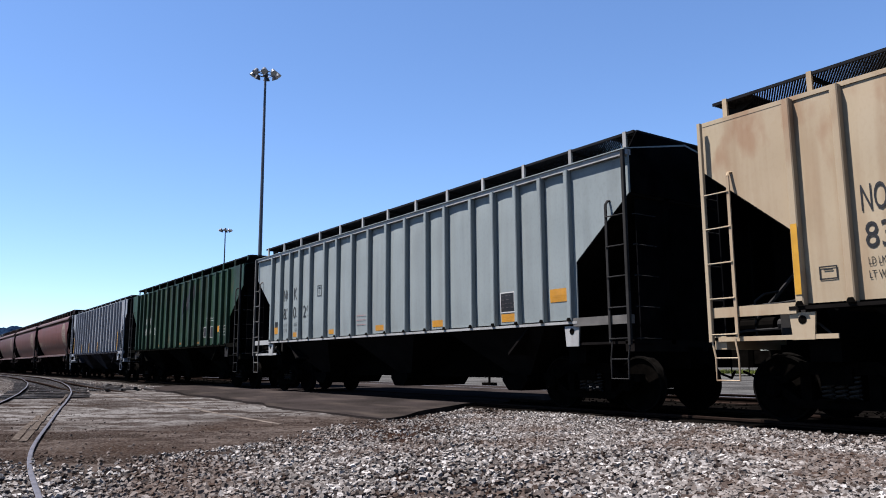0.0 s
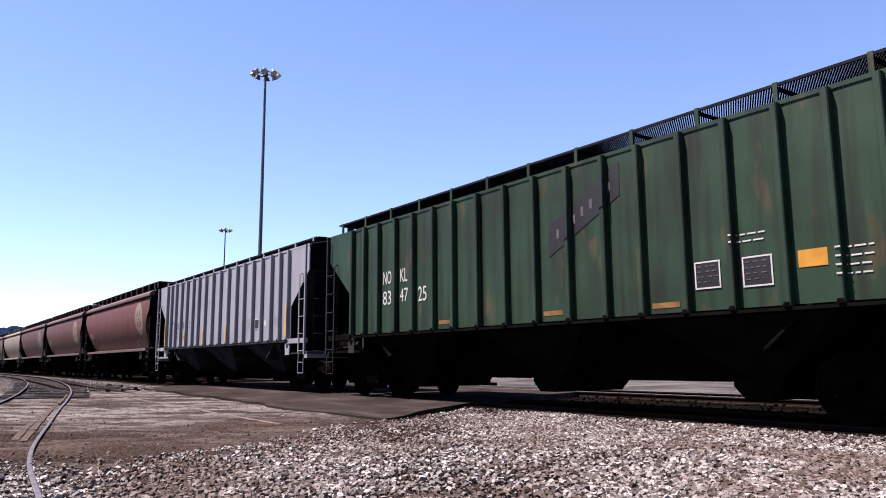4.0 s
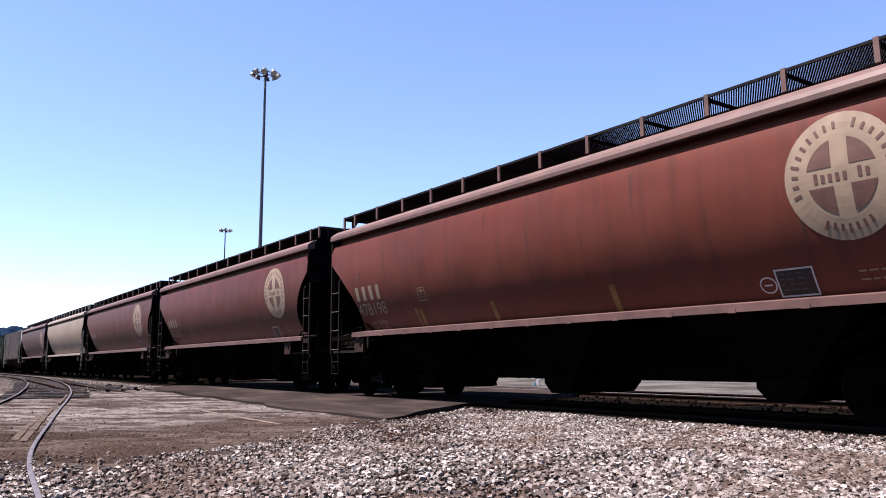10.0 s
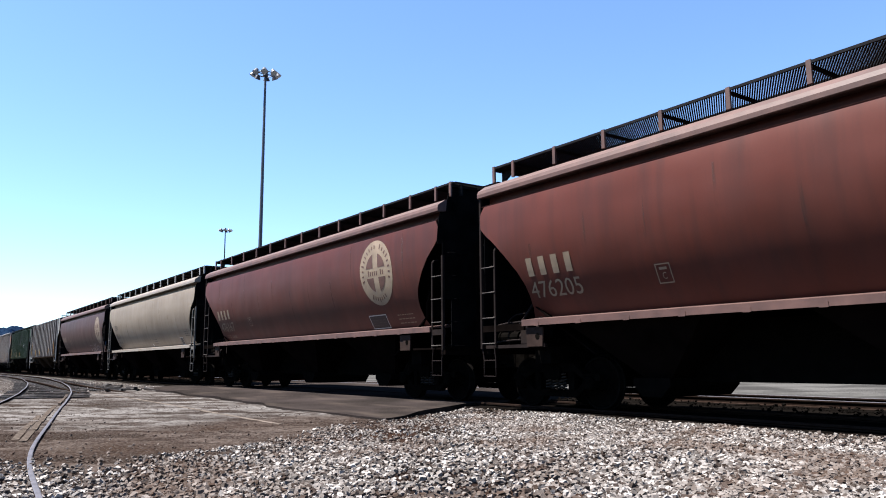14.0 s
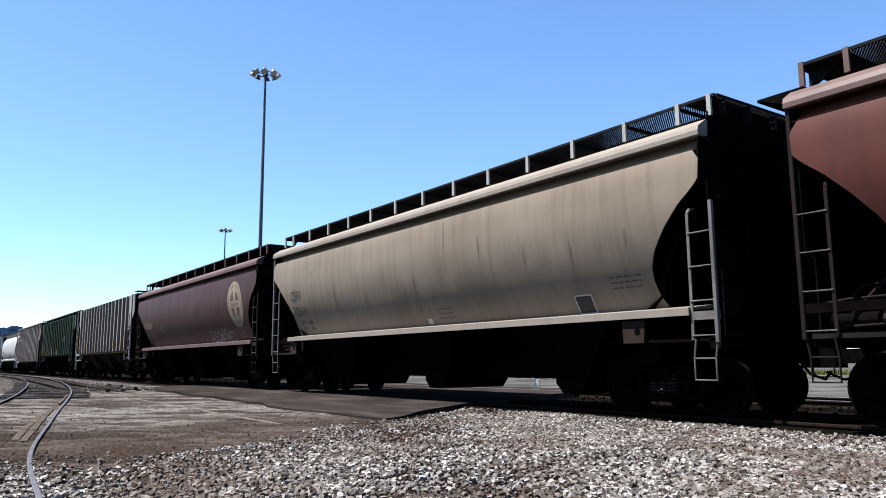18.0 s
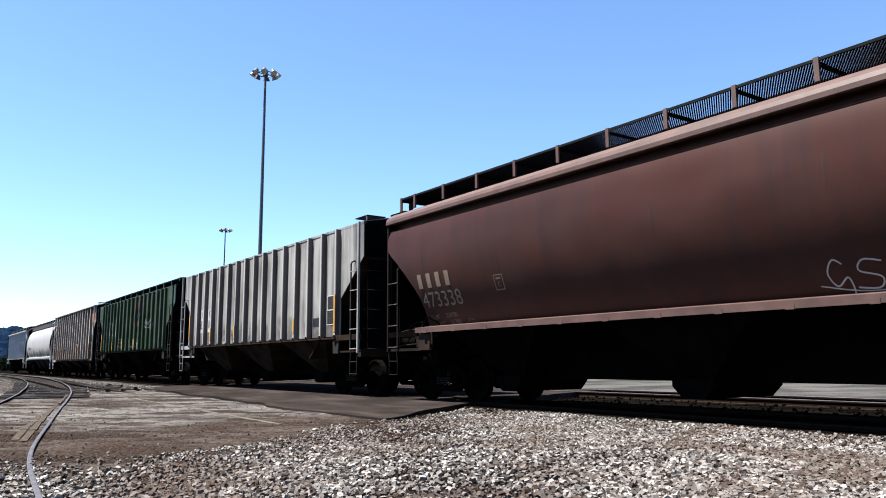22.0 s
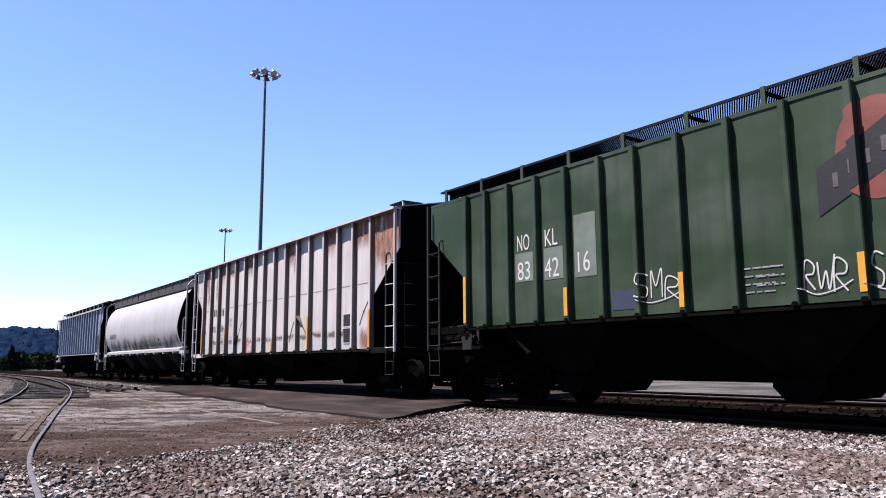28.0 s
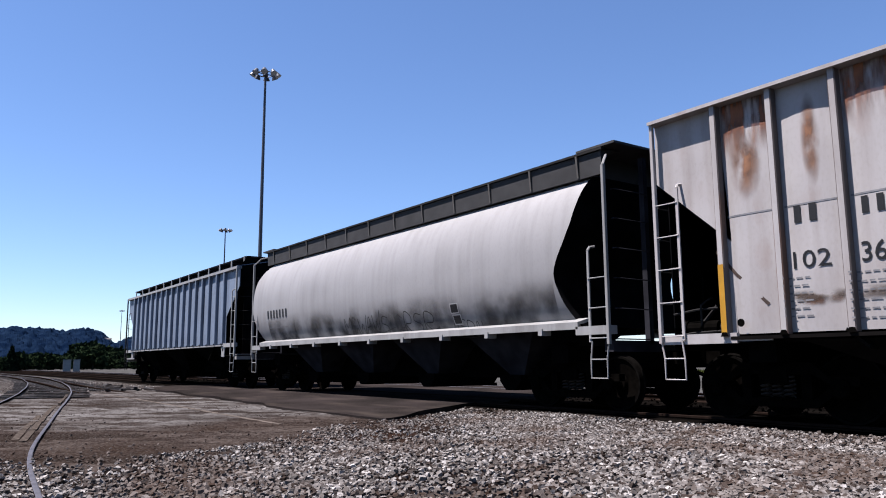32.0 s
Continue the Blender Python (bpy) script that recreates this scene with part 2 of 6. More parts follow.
def ladder(car, e, s, l, mat, top, low=1.18, inner=0.43, y=1.585, rungs=5, step=0.49, ze=4.2, stile=None, corner=None):
    """The side ladder at one corner: stiles, rungs and the sill step below it."""
    ys = s * y
    xo, xi = e * (l - 0.03), e * (l - inner)
    part("corner_post", Geo().bevel_box(xo - 0.028, xo + 0.028, ys - 0.03, ys + 0.03, low - 0.1, ze - 0.02, 0.006), corner or mat, car)
    g = Geo().box(xi - 0.022, xi + 0.022, ys - 0.012, ys + 0.012, low - 0.06, top)
    g.path([(xi, ys, top), (xi + e * 0.01, ys + s * -0.04, top + 0.06), (xi, ys + s * -0.16, top + 0.08)], 0.022, 6)
    part("ladder_stile", g, stile or mat, car)
    for k in range(rungs):
        z = low + step * k
        if z < top + 0.02:
            part("rung", Geo().path([(xo, ys, z + 0.0), (xo, ys + s * 0.02, z), (xi, ys + s * 0.02, z), (xi, ys, z)], 0.011, 6), mat, car)
    g = Geo().path([(xo, ys, low - 0.05), (xo - e * 0.05, ys, 0.86), (xo - e * 0.05, ys, 0.56), (xi, ys, 0.56), (xi, ys, 0.86), (xi + e * 0.04, ys, low - 0.05)], 0.014, 6)
    part("sill_step", g, stile or mat, car)
    part("step_rung", Geo().tube((xo - e * 0.05, ys, 0.86), (xi, ys, 0.86), 0.012), stile or mat, car)


def end_rungs(car, e, l, mat, y0=0.95, y1=1.45, top=4.0):
    for s in (-1, 1):
        for k in range(6):
            z = 1.18 + 0.49 * k
            if z < top:
                x = e * (l + 0.05)
                part("grab_iron", Geo().path([(e * l, s * y0, z), (x, s * y0, z), (x, s * y1, z), (e * l, s * y1, z)], 0.011, 5), mat, car)


def underframe(car, l, mat, tc=1.45):
    g = Geo().box(-l + 2.4, l - 2.4, -0.16, 0.16, 0.50, 1.46)
    g.box(-l, l, -0.17, 0.17, 0.70, 1.05)
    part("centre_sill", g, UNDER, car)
    for e in (-1, 1):
        g = Geo().box(*sorted((e * (l - 0.02), e * (l - 0.20))), -1.50, 1.50, 0.98, 1.16)
        part("end_sill", g, mat, car)
        g = Geo().box(*sorted((e * (l - 0.02), e * (l + 0.32))), -0.09, 0.09, 0.78, 0.98)
        g.bevel_box(*sorted((e * (l + 0.30), e * (l + 0.66))), -0.16, 0.14, 0.72, 1.04, 0.05)
        part("coupler", g, TRUCK_STEEL, car)
        g = Geo().path([(e * (l + 0.02), 0.3, 0.86), (e * (l + 0.2), 0.32, 0.62), (e * (l + 0.45), 0.26, 0.55), (e * (l + 0.62), 0.1, 0.66)], 0.022, 6)
        part("air_hose", g, UNDER, car)
        g = Geo().box(*sorted((e * (l - tc - 0.2), e * (l - tc + 0.2))), -1.3, 1.3, 0.80, 1.10)
        part("body_bolster", g, UNDER, car)
        add_truck(car, e * (l - tc))
    # brake rigging on one end
    g = Geo().tube((-l + 0.45, -0.5, 1.35), (-l + 1.05, -0.5, 1.35), 0.16, 14)
    part("brake_cylinder", g, UNDER, car)
    g = Geo().tube((-l + 0.35, 0.55, 1.40), (-l + 1.25, 0.55, 1.40), 0.20, 14)
    part("air_reservoir", g, UNDER, car)


def hopper_bays(car, l, mat, n, zs, half=1.44, low=0.40, width=2.9):
    """The pyramid-shaped outlets below the sill, and the floor plate between them."""
    a, b = -l + 2.1, l - 2.1
    w = (b - a - width) / (n - 1)
    part("floor_plate", Geo().box(a - 0.3, b + 0.3, -half + 0.1, half - 0.1, zs - 0.01, zs + 0.02), mat, car)
    for i in range(n):
        c = a + width / 2 + w * i
        g = Geo()
        up = [(c - width / 2, -half), (c + width / 2, -half), (c + width / 2, half), (c - width / 2, half)]
        q = 0.085 * width
        dn = [(c - q, -0.72), (c + q, -0.72), (c + q, 0.72), (c - q, 0.72)]
        g.add([(x, y, zs) for x, y in up] + [(x, y, low + 0.16) for x, y in dn], [(0, 1, 2, 3), (7, 6, 5, 4), (0, 4, 5, 1), (1, 5, 6, 2), (2, 6, 7, 3), (3, 7, 4, 0)])
        bay = part("hopper_bay", g, mat, car)
        g = Geo().prism_y([(c - q - 0.12, low + 0.18), (c + q + 0.12, low + 0.18), (c + q + 0.12, low + 0.06), (c + q - 0.06, low - 0.12), (c - q + 0.06, low - 0.12), (c - q - 0.12, low + 0.06)], -0.92, 0.92)
        part("outlet_gate", g, UNDER, bay)


def end_gear(car, l, mat, deck):
    """Brake gear, piping and struts on the open platform at the handbrake end."""
    part("platform_edge", Geo().box(-l + 0.10, -l + 1.75, -1.535, -1.505, 1.085, 1.145), deck, car)
    g = Geo().bevel_box(-l + 0.92, -l + 1.18, -1.38, -1.16, 1.15, 1.42, 0.03)
    g.bevel_box(-l + 0.98, -l + 1.12, -1.36, -1.18, 1.42, 1.52, 0.02)
    g.tube((-l + 0.86, -1.27, 1.30), (-l + 1.26, -1.27, 1.30), 0.07, 10)
    part("brake_valve", g, mat, car)
    for k, (y, z) in enumerate(((-1.40, 1.22), (-1.30, 1.56))):
        g = Geo().path([(-l + 0.06, y, z - 0.05), (-l + 0.45, y, z), (-l + 0.86, y + 0.1, z + 0.02), (-l + 1.45, y, z + 0.06), (-l + 1.62, y + 0.06, z - 0.12)], 0.019, 6)
        part("brake_pipe", g, mat, car)
    g = Geo().path([(-l + 0.55, -1.32, 1.14), (-l + 0.55, -1.32, 1.62), (-l + 0.62, -1.2, 1.72), (-l + 0.8, -0.9, 1.78)], 0.017, 6)
    part("brake_pipe", g, mat, car)
    for y in (-1.02, 1.02):
        g = Geo().box(-l + 1.02, -l + 1.10, y - 0.035, y + 0.035, 1.14, 2.62)
        part("end_strut", g, mat, car)
        a, b = Vector((-l + 0.12, y, 1.14)), Vector((-l + 1.06, y, 2.05))
        part("end_brace", Geo().tube(a, b, 0.03, 6), mat, car)
    g = Geo().tube((-l + 0.30, -1.24, 1.30), (-l + 0.80, -1.24, 1.30), 0.10, 12)
    g.tube((-l + 0.26, -1.24, 1.30), (-l + 0.30, -1.24, 1.30), 0.12, 12)
    part("slack_adjuster", g, UNDER, car)


# distances of the side posts from a car's middle
POSTS_A = (0.43, 1.27, 2.12, 2.84, 3.75, 4.45, 5.13, 5.81, 6.49)
POSTS_B = (0.42, 1.27, 2.10, 2.83, 3.63, 4.39, 5.17, 5.85, 6.48)
POSTS_C = (-6.35, -5.48, -4.65, -3.79, -2.96, -2.10, -1.28, -0.45, 0.36, 1.14, 1.94, 2.77, 3.64, 4.51, 5.37, 6.23)
POSTS_D = (-6.48, -5.63, -4.78, -3.94, -3.06, -2.19, -1.33, -0.51, 0.34, 1.21, 2.04, 2.88, 3.79, 4.61, 5.45, 6.36)


# ---- ribbed hopper ----
def ribbed_car(label, mid, length, coat, under, ze=4.20, zs=1.53, pattern=POSTS_B, bays=3, rib_w=0.10, board=4.56, roof_coat=None, trim=None, post_top=3.35, steps=5, chord=0.09, cut=1.22, zt=3.50, zc=2.50, boards=True, eave=False, dp=0.125, dark_steps=False, rib_coat=None, face_coat=None, lip=0.0):
    """A covered hopper with flat sides and outside posts."""
    car = thing("hopper_car", label, "railcar", "cars of the freight train", at=pose(mid, 0, 0))
    l, trim = length / 2, trim or coat
    W = 1.60
    yp = W - dp
    if isinstance(pattern, int):
        ribs = [-l + 1.36 + (2 * l - 2.72) * i / (pattern - 1) for i in range(pattern)]
    elif len(pattern) == 9:
        ribs = [-x for x in pattern[::-1]] + list(pattern)
    else:
        ribs = list(pattern)
    for s in (-1, 1):
        for i, x in enumerate(ribs):
            zr = ze - chord + 0.01 if eave else ze - 0.03
            g = Geo().bevel_box(x - rib_w / 2, x + rib_w / 2, *sorted((s * yp, s * (W - 0.004))), zs - 0.02, zr, 0.014)
            me = mesh_of("side_post", g, coat)
            me.materials[0] = face_coat or coat
            # post flanks take the darker coat, front faces the plain one
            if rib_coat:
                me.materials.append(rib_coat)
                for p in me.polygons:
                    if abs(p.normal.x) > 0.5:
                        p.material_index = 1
            part("side_post", me, None, car)
            part("post_foot", Geo().prism_y([(x - 0.06, zs - 0.03), (x + 0.06, zs - 0.03), (x + 0.03, zs + 0.03), (x - 0.03, zs + 0.03)], s * (W - 0.003), s * (W + 0.006)), UNDER, car)
        # panels between the posts, pressed slightly outwards
        edges = [-l] + ribs + [l]
        for i, (a, b) in enumerate(zip(edges, edges[1:])):
            g = Geo()
            if i in (0, len(edges) - 2):
                e = -1 if i == 0 else 1
                c = e * (l - cut)
                o, q = (a, b) if e < 0 else (b, a)
                ring = [(o, ze - 0.02), (o, zt), (c, zc), (c, zs), (q, zs), (q, ze - 0.02)]
                g.prism_y(ring, s * yp - 0.012, s * yp + 0.012)
            else:
                h = 0.03 if eave else 0.014
                g.sheet(lambda u, v: (a + (b - a) * u, s * (yp + h * math.sin(math.pi * u) * min(1, 6 * v, 6 * (1 - v))), zs + (ze - 0.02 - zs) * v), 6, 10)
            part("side_panel", g, coat, car, smooth=True)
        if eave:
            part("top_chord", Geo().box(-l, l, *sorted((s * (yp - 0.05), s * (W + lip))), ze - chord, ze), trim, car)
        else:
            part("top_chord", Geo().box(-l, l, *sorted((s * (yp - 0.05), s * (yp + 0.016))), ze - 0.05, ze), trim, car)
        part("side_sill", Geo().box(-l + cut - 0.05, l - cut + 0.05, *sorted((s * (yp - 0.02), s * (W - 0.03))), zs - 0.075, zs - 0.03), trim if trim is not coat else under, car)
        for e in (-1, 1):
            part("side_sill_end", Geo().box(*sorted((e * (l - cut - 0.04), e * l)), *sorted((s * (W - 0.10), s * (W - 0.035))), zs - 0.12, zs + 0.02), under if e > 0 and not boards or coat in (GREEN, GREEN2) else LADDERGREY if e > 0 and coat is GREY1 else trim, car)
            x = e * (l - cut - 0.10)
            g = Geo().prism_y([(x - 0.17, zs - 0.11), (x + 0.17, zs - 0.11), (x + 0.14, 1.08), (x - 0.14, 1.08)], s * (W - 0.09), s * (W - 0.06))
            j = part("jacking_pad", g, LADDERDARK if not boards or coat in (GREEN, GREEN2) else trim, car)
            part("lift_hole", Geo().lathe_y([(0.055, s * (W - 0.058)), (0.055, s * (W - 0.056))], 16, x, 1.33), UNDER, j)
            ladder(car, e, s, l, LADDERDARK if pattern == 17 and e < 0 or coat in (GREEN, GREEN2) else (LADDERDARK if e > 0 else LADDERGREY) if coat is GREY1 else trim, post_top, ze=ze, rungs=steps, stile=LADDERDARK if dark_steps and e > 0 else None)
            part("end_walkway", Geo().box(*sorted((e * (l - cut), e * l)), *sorted((s * 1.0, s * 1.5)), 1.10, 1.14), under, car)
    for e in (-1, 1):
        g = Geo()
        # front sheet carried up to the platform, a dark fill for the shade there
        top = [(1.25, board - 0.03), (-1.25, board - 0.03)] if boards and e > 0 else [(0, ze + 0.30)]
        g.prism_x([(-yp, zt), (yp, zt), (yp, ze)] + top + [(-yp, ze)], e * (l - 0.03), e * (l - 0.005))
        part("end_sheet", g, END_SHADE, car)
        x0, x1 = e * (l - 0.02), e * (l - 0.02 - (zt - 1.0) * cut / (zt - zc))
        g = Geo().prism_y([(x0, zt + 0.02), (x1, 1.0), (x1, 0.95), (x0, zt - 0.04)], -yp, yp)
        part("slope_sheet", g, under, car)
        part("centre_web", Geo().prism_y([(e * (l - 0.1), 1.0), (e * (l - 0.1), zt - 0.1), (x1, 1.0)], -0.01, 0.01), under, car)
        part("end_bulkhead", Geo().box(*sorted((e * (l - 0.07), e * (l - 0.05))), -1.30, 1.30, 1.12, zt), END_SHADE, car, "steel end plate with shade painted in")
        end_rungs(car, e, l, LADDERDARK, top=zt + 0.1)
        for y in (-0.55, 0.55):
            part("end_post", Geo().box(*sorted((e * (l - 0.10), e * (l - 0.02))), y - 0.05, y + 0.05, 1.1, zt), END_SHADE, car)
    g = Geo()
    wr = W - 0.02 if eave else yp + 0.012
    g.prism_x([(-wr, ze - 0.005), (-wr, ze + 0.012), (0, ze + 0.32), (wr, ze + 0.012), (wr, ze - 0.005), (0, ze + 0.29)], -l + 0.002, l - 0.002)
    part("roof", g, roof_coat or coat, car)
    g = Geo().box(-l + 1.4, l - 1.4, -0.30, 0.30, ze + 0.30, ze + 0.42)
    part("hatch_trough", g, roof_coat or coat, car)
    underframe(car, l, under if not boards or coat in (GREEN, GREEN2, GREY1) else trim)
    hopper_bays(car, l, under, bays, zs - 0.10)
    end_gear(car, l, LADDERDARK, under if coat in (GREEN, GREEN2) else trim)
    if not boards:
        for s in (-1, 1):
            g = Geo()
            for i in range(5):
                y = s * (0.80 + 0.135 * i)
                g.box(l - 0.66, l - 0.06, y - 0.010, y + 0.010, ze + 0.17, ze + 0.19)
            for i in range(6):
                x = l - 0.66 + 0.12 * i
                g.box(x - 0.010, x + 0.010, *sorted((s * 0.79, s * 1.35)), ze + 0.165, ze + 0.195)
            part("end_platform", g, GRATE, car, "small steel grating step on the roof's end")
            part("platform_post", Geo().box(l - 0.10, l - 0.06, *sorted((s * 1.31, s * 1.35)), ze, ze + 0.17), trim, car)
    if boards:
        running_boards(car, l, board, trim, [-l + 0.25 + (2 * l - 0.5) * i / 12 for i in range(13)])
    CARS.append((car, mid))
    half_rib = rib_w / 2 + 0.004

    def surface(x, z, xm):
        if any(abs(xm - r) < half_rib for r in ribs):
            return W
        for a, c in zip(ribs, ribs[1:]):
            if a <= xm <= c:
                v = (z - zs) / (ze - 0.02 - zs)
                return yp + (0.03 if eave else 0.014) * math.sin(math.pi * min(1, max(0, (x - a) / (c - a)))) * max(0, min(1, 6 * v, 6 * (1 - v)))
        return yp + 0.012

    SKINS.append(surface)
    EDGES.append(sorted(v for r in ribs for v in (r - half_rib, r + half_rib)))
    return car


# ---- smooth-sided hopper ----
def smooth_y(z):
    """Half width of the curved side at the height z."""
    if z > 3.35:
        t = (z - 3.35) / 0.80
        return 1.600 - 0.12 * t ** 3
    t = (3.35 - z) / 1.75
    return 1.600 - 0.54 * t ** 2.0


def smooth_inset(z):
    """How far the side's end edge lies inside the car's end."""
    pts = [(1.5, 0.86), (1.57, 0.95), (1.65, 1.05), (1.83, 1.13), (2.05, 1.15), (2.25, 1.12), (2.49, 1.00), (2.81, 0.74), (3.11, 0.44), (3.28, 0.22), (3.42, 0.07), (3.72, 0.05), (3.89, 0.17)]
    for (a, p), (b, q) in zip(pts, pts[1:]):
        if z <= b:
            return p + (q - p) * max(0, (z - a) / (b - a))
    return 0.16


def smooth_car(label, mid, length, coat, under, trim, posts_mat=None, board=4.72, steel=None):
    car = thing("hopper_car", label, "railcar", "cars of the freight train", at=pose(mid, 0, 0))
    l, zs, ze, W = length / 2, 1.60, 4.20, 1.60
    steel = steel or trim
    zp = [zs + (4.14 - zs) * i / 22 for i in range(23)]
    for s in (-1, 1):
        def skin(u, v):
            z = zs + (3.89 - zs) * v
            back, front = smooth_inset(z) - l - 0.01, l - 0.12 - smooth_inset(z)
            return (back + (front - back) * u, s * smooth_y(z), z)
        part("side_sheet", Geo().sheet(skin, 40, 40), coat, car, smooth=True)
        part("letter_board", Geo().prism_x([(s * 1.575, 3.885), (s * 1.36, 3.90), (s * 1.36, 4.12), (s * 1.33, 4.12), (s * 1.33, 3.86), (s * 1.56, 3.86)], -l + 0.04, l - 0.22), coat, car)
        part("top_chord", Geo().prism_x([(s * 1.40, 4.07), (s * 1.60, 4.045), (s * 1.625, 4.06), (s * 1.625, 4.13), (s * 1.60, 4.20), (s * 1.42, 4.32), (s * 1.38, 4.32)], -l, l - 0.12), trim, car)
        part("side_sill", Geo().prism_x([(s * 1.02, 1.65), (s * 1.62, 1.58), (s * 1.62, 1.47), (s * 1.59, 1.47), (s * 1.59, 1.55), (s * 1.02, 1.59)], -l + 1.25, l - 0.45), trim, car)
        for e in (-1, 1):
            part("side_sill_end", Geo().box(*sorted((e * (l - (0.45 if e > 0 else 1.25)), e * l)), *sorted((s * 1.52, s * 1.57)), 1.40, 1.52), steel if e > 0 else under, car)
            x = e * (l - 1.52)
            g = Geo().prism_y([(x - 0.22, 1.44), (x + 0.22, 1.44), (x + 0.20, 1.10), (x - 0.20, 1.10)], s * 1.53, s * 1.56)
            j = part("jacking_pad", g, PADBROWN, car)
            part("lift_hole", Geo().lathe_y([(0.055, s * 1.563), (0.055, s * 1.565)], 16, x + 0.08, 1.28), UNDER, j)
            ladder(car, e, s, l, RUNGGREY if steel is LADDERBROWN else steel, 2.95, y=1.56, rungs=4, ze=4.1 if e < 0 else 3.1, stile=steel, corner=steel)
            part("end_walkway", Geo().box(*sorted((e * (l - 1.3), e * l)), *sorted((s * 0.9, s * 1.5)), 1.10, 1.14), under, car)
    for e in (-1, 1):
        ring = [(-smooth_y(z) + 0.01, z) for z in zp if z > 3.3]
        # the front sheet rises to the platform and fills its shaded gap in black
        ring = [(-1.58, 3.35)] + ring[1:] + ([(-1.36, 4.26), (-1.20, 4.68), (1.20, 4.68), (1.36, 4.26)] if e > 0 else [(-1.47, 4.2), (0, 4.42), (1.47, 4.2)]) + [(-y, z) for y, z in ring[1:][::-1]] + [(1.58, 3.35)]
        inner = 0.13 if e > 0 else 0.0
        part("end_sheet", Geo().prism_x(ring, e * (l - 0.07 - inner), e * (l - 0.045 - inner)), END_SHADE, car)
        # the end slope, following the cut of the side
        zz = [3.40, 3.1, 2.65, 2.15, 1.85, 1.3, 0.95]
        xx = [smooth_inset(z) for z in zz[:5]] + [2.0, 2.6]
        ring = [(e * (l - x - 0.01), z) for x, z in zip(xx, zz)] + [(e * (l - x - 0.07), z) for x, z in zip(xx[::-1], zz[::-1])]
        part("slope_sheet", Geo().prism_y(ring, -1.2, 1.2), under, car)
        part("centre_web", Geo().prism_y([(e * (l - 0.12), 1.0), (e * (l - 0.12), 3.2), (e * (l - 0.95), 2.6), (e * (l - 1.42), 1.85), (e * (l - 2.65), 1.0)], -0.01, 0.01), under, car)
        part("end_bulkhead", Geo().box(*sorted((e * (l - 0.10), e * (l - 0.08))), -1.30, 1.30, 1.12, 3.40), END_SHADE, car, "steel end plate with shade painted in")
        for y in (-1, 1):
            part("end_gusset", Geo().box(*sorted((e * (l - 0.10), e * (l - 0.085))), *sorted((y * 1.30, y * 1.53)), 2.15, 3.40), END_SHADE, car)
        end_rungs(car, e, l, END_SHADE, top=3.4)
        for y in (-0.6, 0.6):
            part("end_post", Geo().box(*sorted((e * (l - 0.12), e * (l - 0.04))), y - 0.05, y + 0.05, 1.1, 3.4), under, car)
    part("roof", Geo().prism_x([(-1.39, 4.24), (-1.39, 4.315), (-0.8, 4.40), (0, 4.45), (0.8, 4.40), (1.39, 4.315), (1.39, 4.24), (0, 4.40)], -l + 0.01, l - 0.21), coat, car)
    part("hatch_trough", Geo().box(-l + 1.4, l - 1.4, -0.30, 0.30, 4.40, 4.52), coat, car)
    underframe(car, l, under)
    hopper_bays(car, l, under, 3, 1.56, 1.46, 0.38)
    end_gear(car, l, LADDERBROWN, LADDERBROWN)
    g = Geo().box(-l - 0.66, -l + 0.02, -1.10, 1.10, 4.44, 4.48)
    for y in (-1.1, 0.0, 1.1):
        g.prism_y([(-l + 0.02, 4.44), (-l - 0.60, 4.44), (-l + 0.02, 4.20)], y - 0.02, y + 0.02)
    part("crossover_step", g, END_SHADE, car, "dark steel step on the roof's rear end")
    roof_posts = [-l + 0.09, -l + 0.68] + [-l + 1.84 + (2 * l - 3.62) * i / 10 for i in range(11)] + [l - 0.72, l - 0.16]
    running_boards(car, l, board, posts_mat or trim, roof_posts, end=0.06)
    CARS.append((car, mid))
    SKINS.append(lambda x, z, xm: smooth_y(z))
    EDGES.append([])
    return car


# ---- round-sided hopper ----
def round_y(z):
    """Half width of the rounded side at the height z."""
    t = (z - 2.62) / 1.55
    return 0.70 + 0.90 * max(0.0, 1 - abs(t) ** 2.3) ** 0.5


# how far each end of the rounded body stands back, by height
HANDBRAKE_END = ((1.4, 0.95), (1.6, 0.62), (2.0, 0.28), (2.4, 0.08), (2.84, 0.0), (3.2, 0.04), (3.5, 0.14), (3.8, 0.36), (4.05, 0.72))
DISHED_END = ((1.4, 0.89), (1.52, 0.94), (1.81, 1.10), (2.0, 1.17), (2.21, 1.24), (2.38, 1.25), (2.6, 1.16), (2.88, 0.99), (3.18, 0.85), (3.5, 0.78), (3.9, 0.72), (4.2, 0.70))


def round_inset(z, e):
    pts = DISHED_END if e > 0 else HANDBRAKE_END
    for (a, p), (b, q) in zip(pts, pts[1:]):
        if z <= b:
            return p + (q - p) * max(0, (z - a) / (b - a))
    return pts[-1][1]


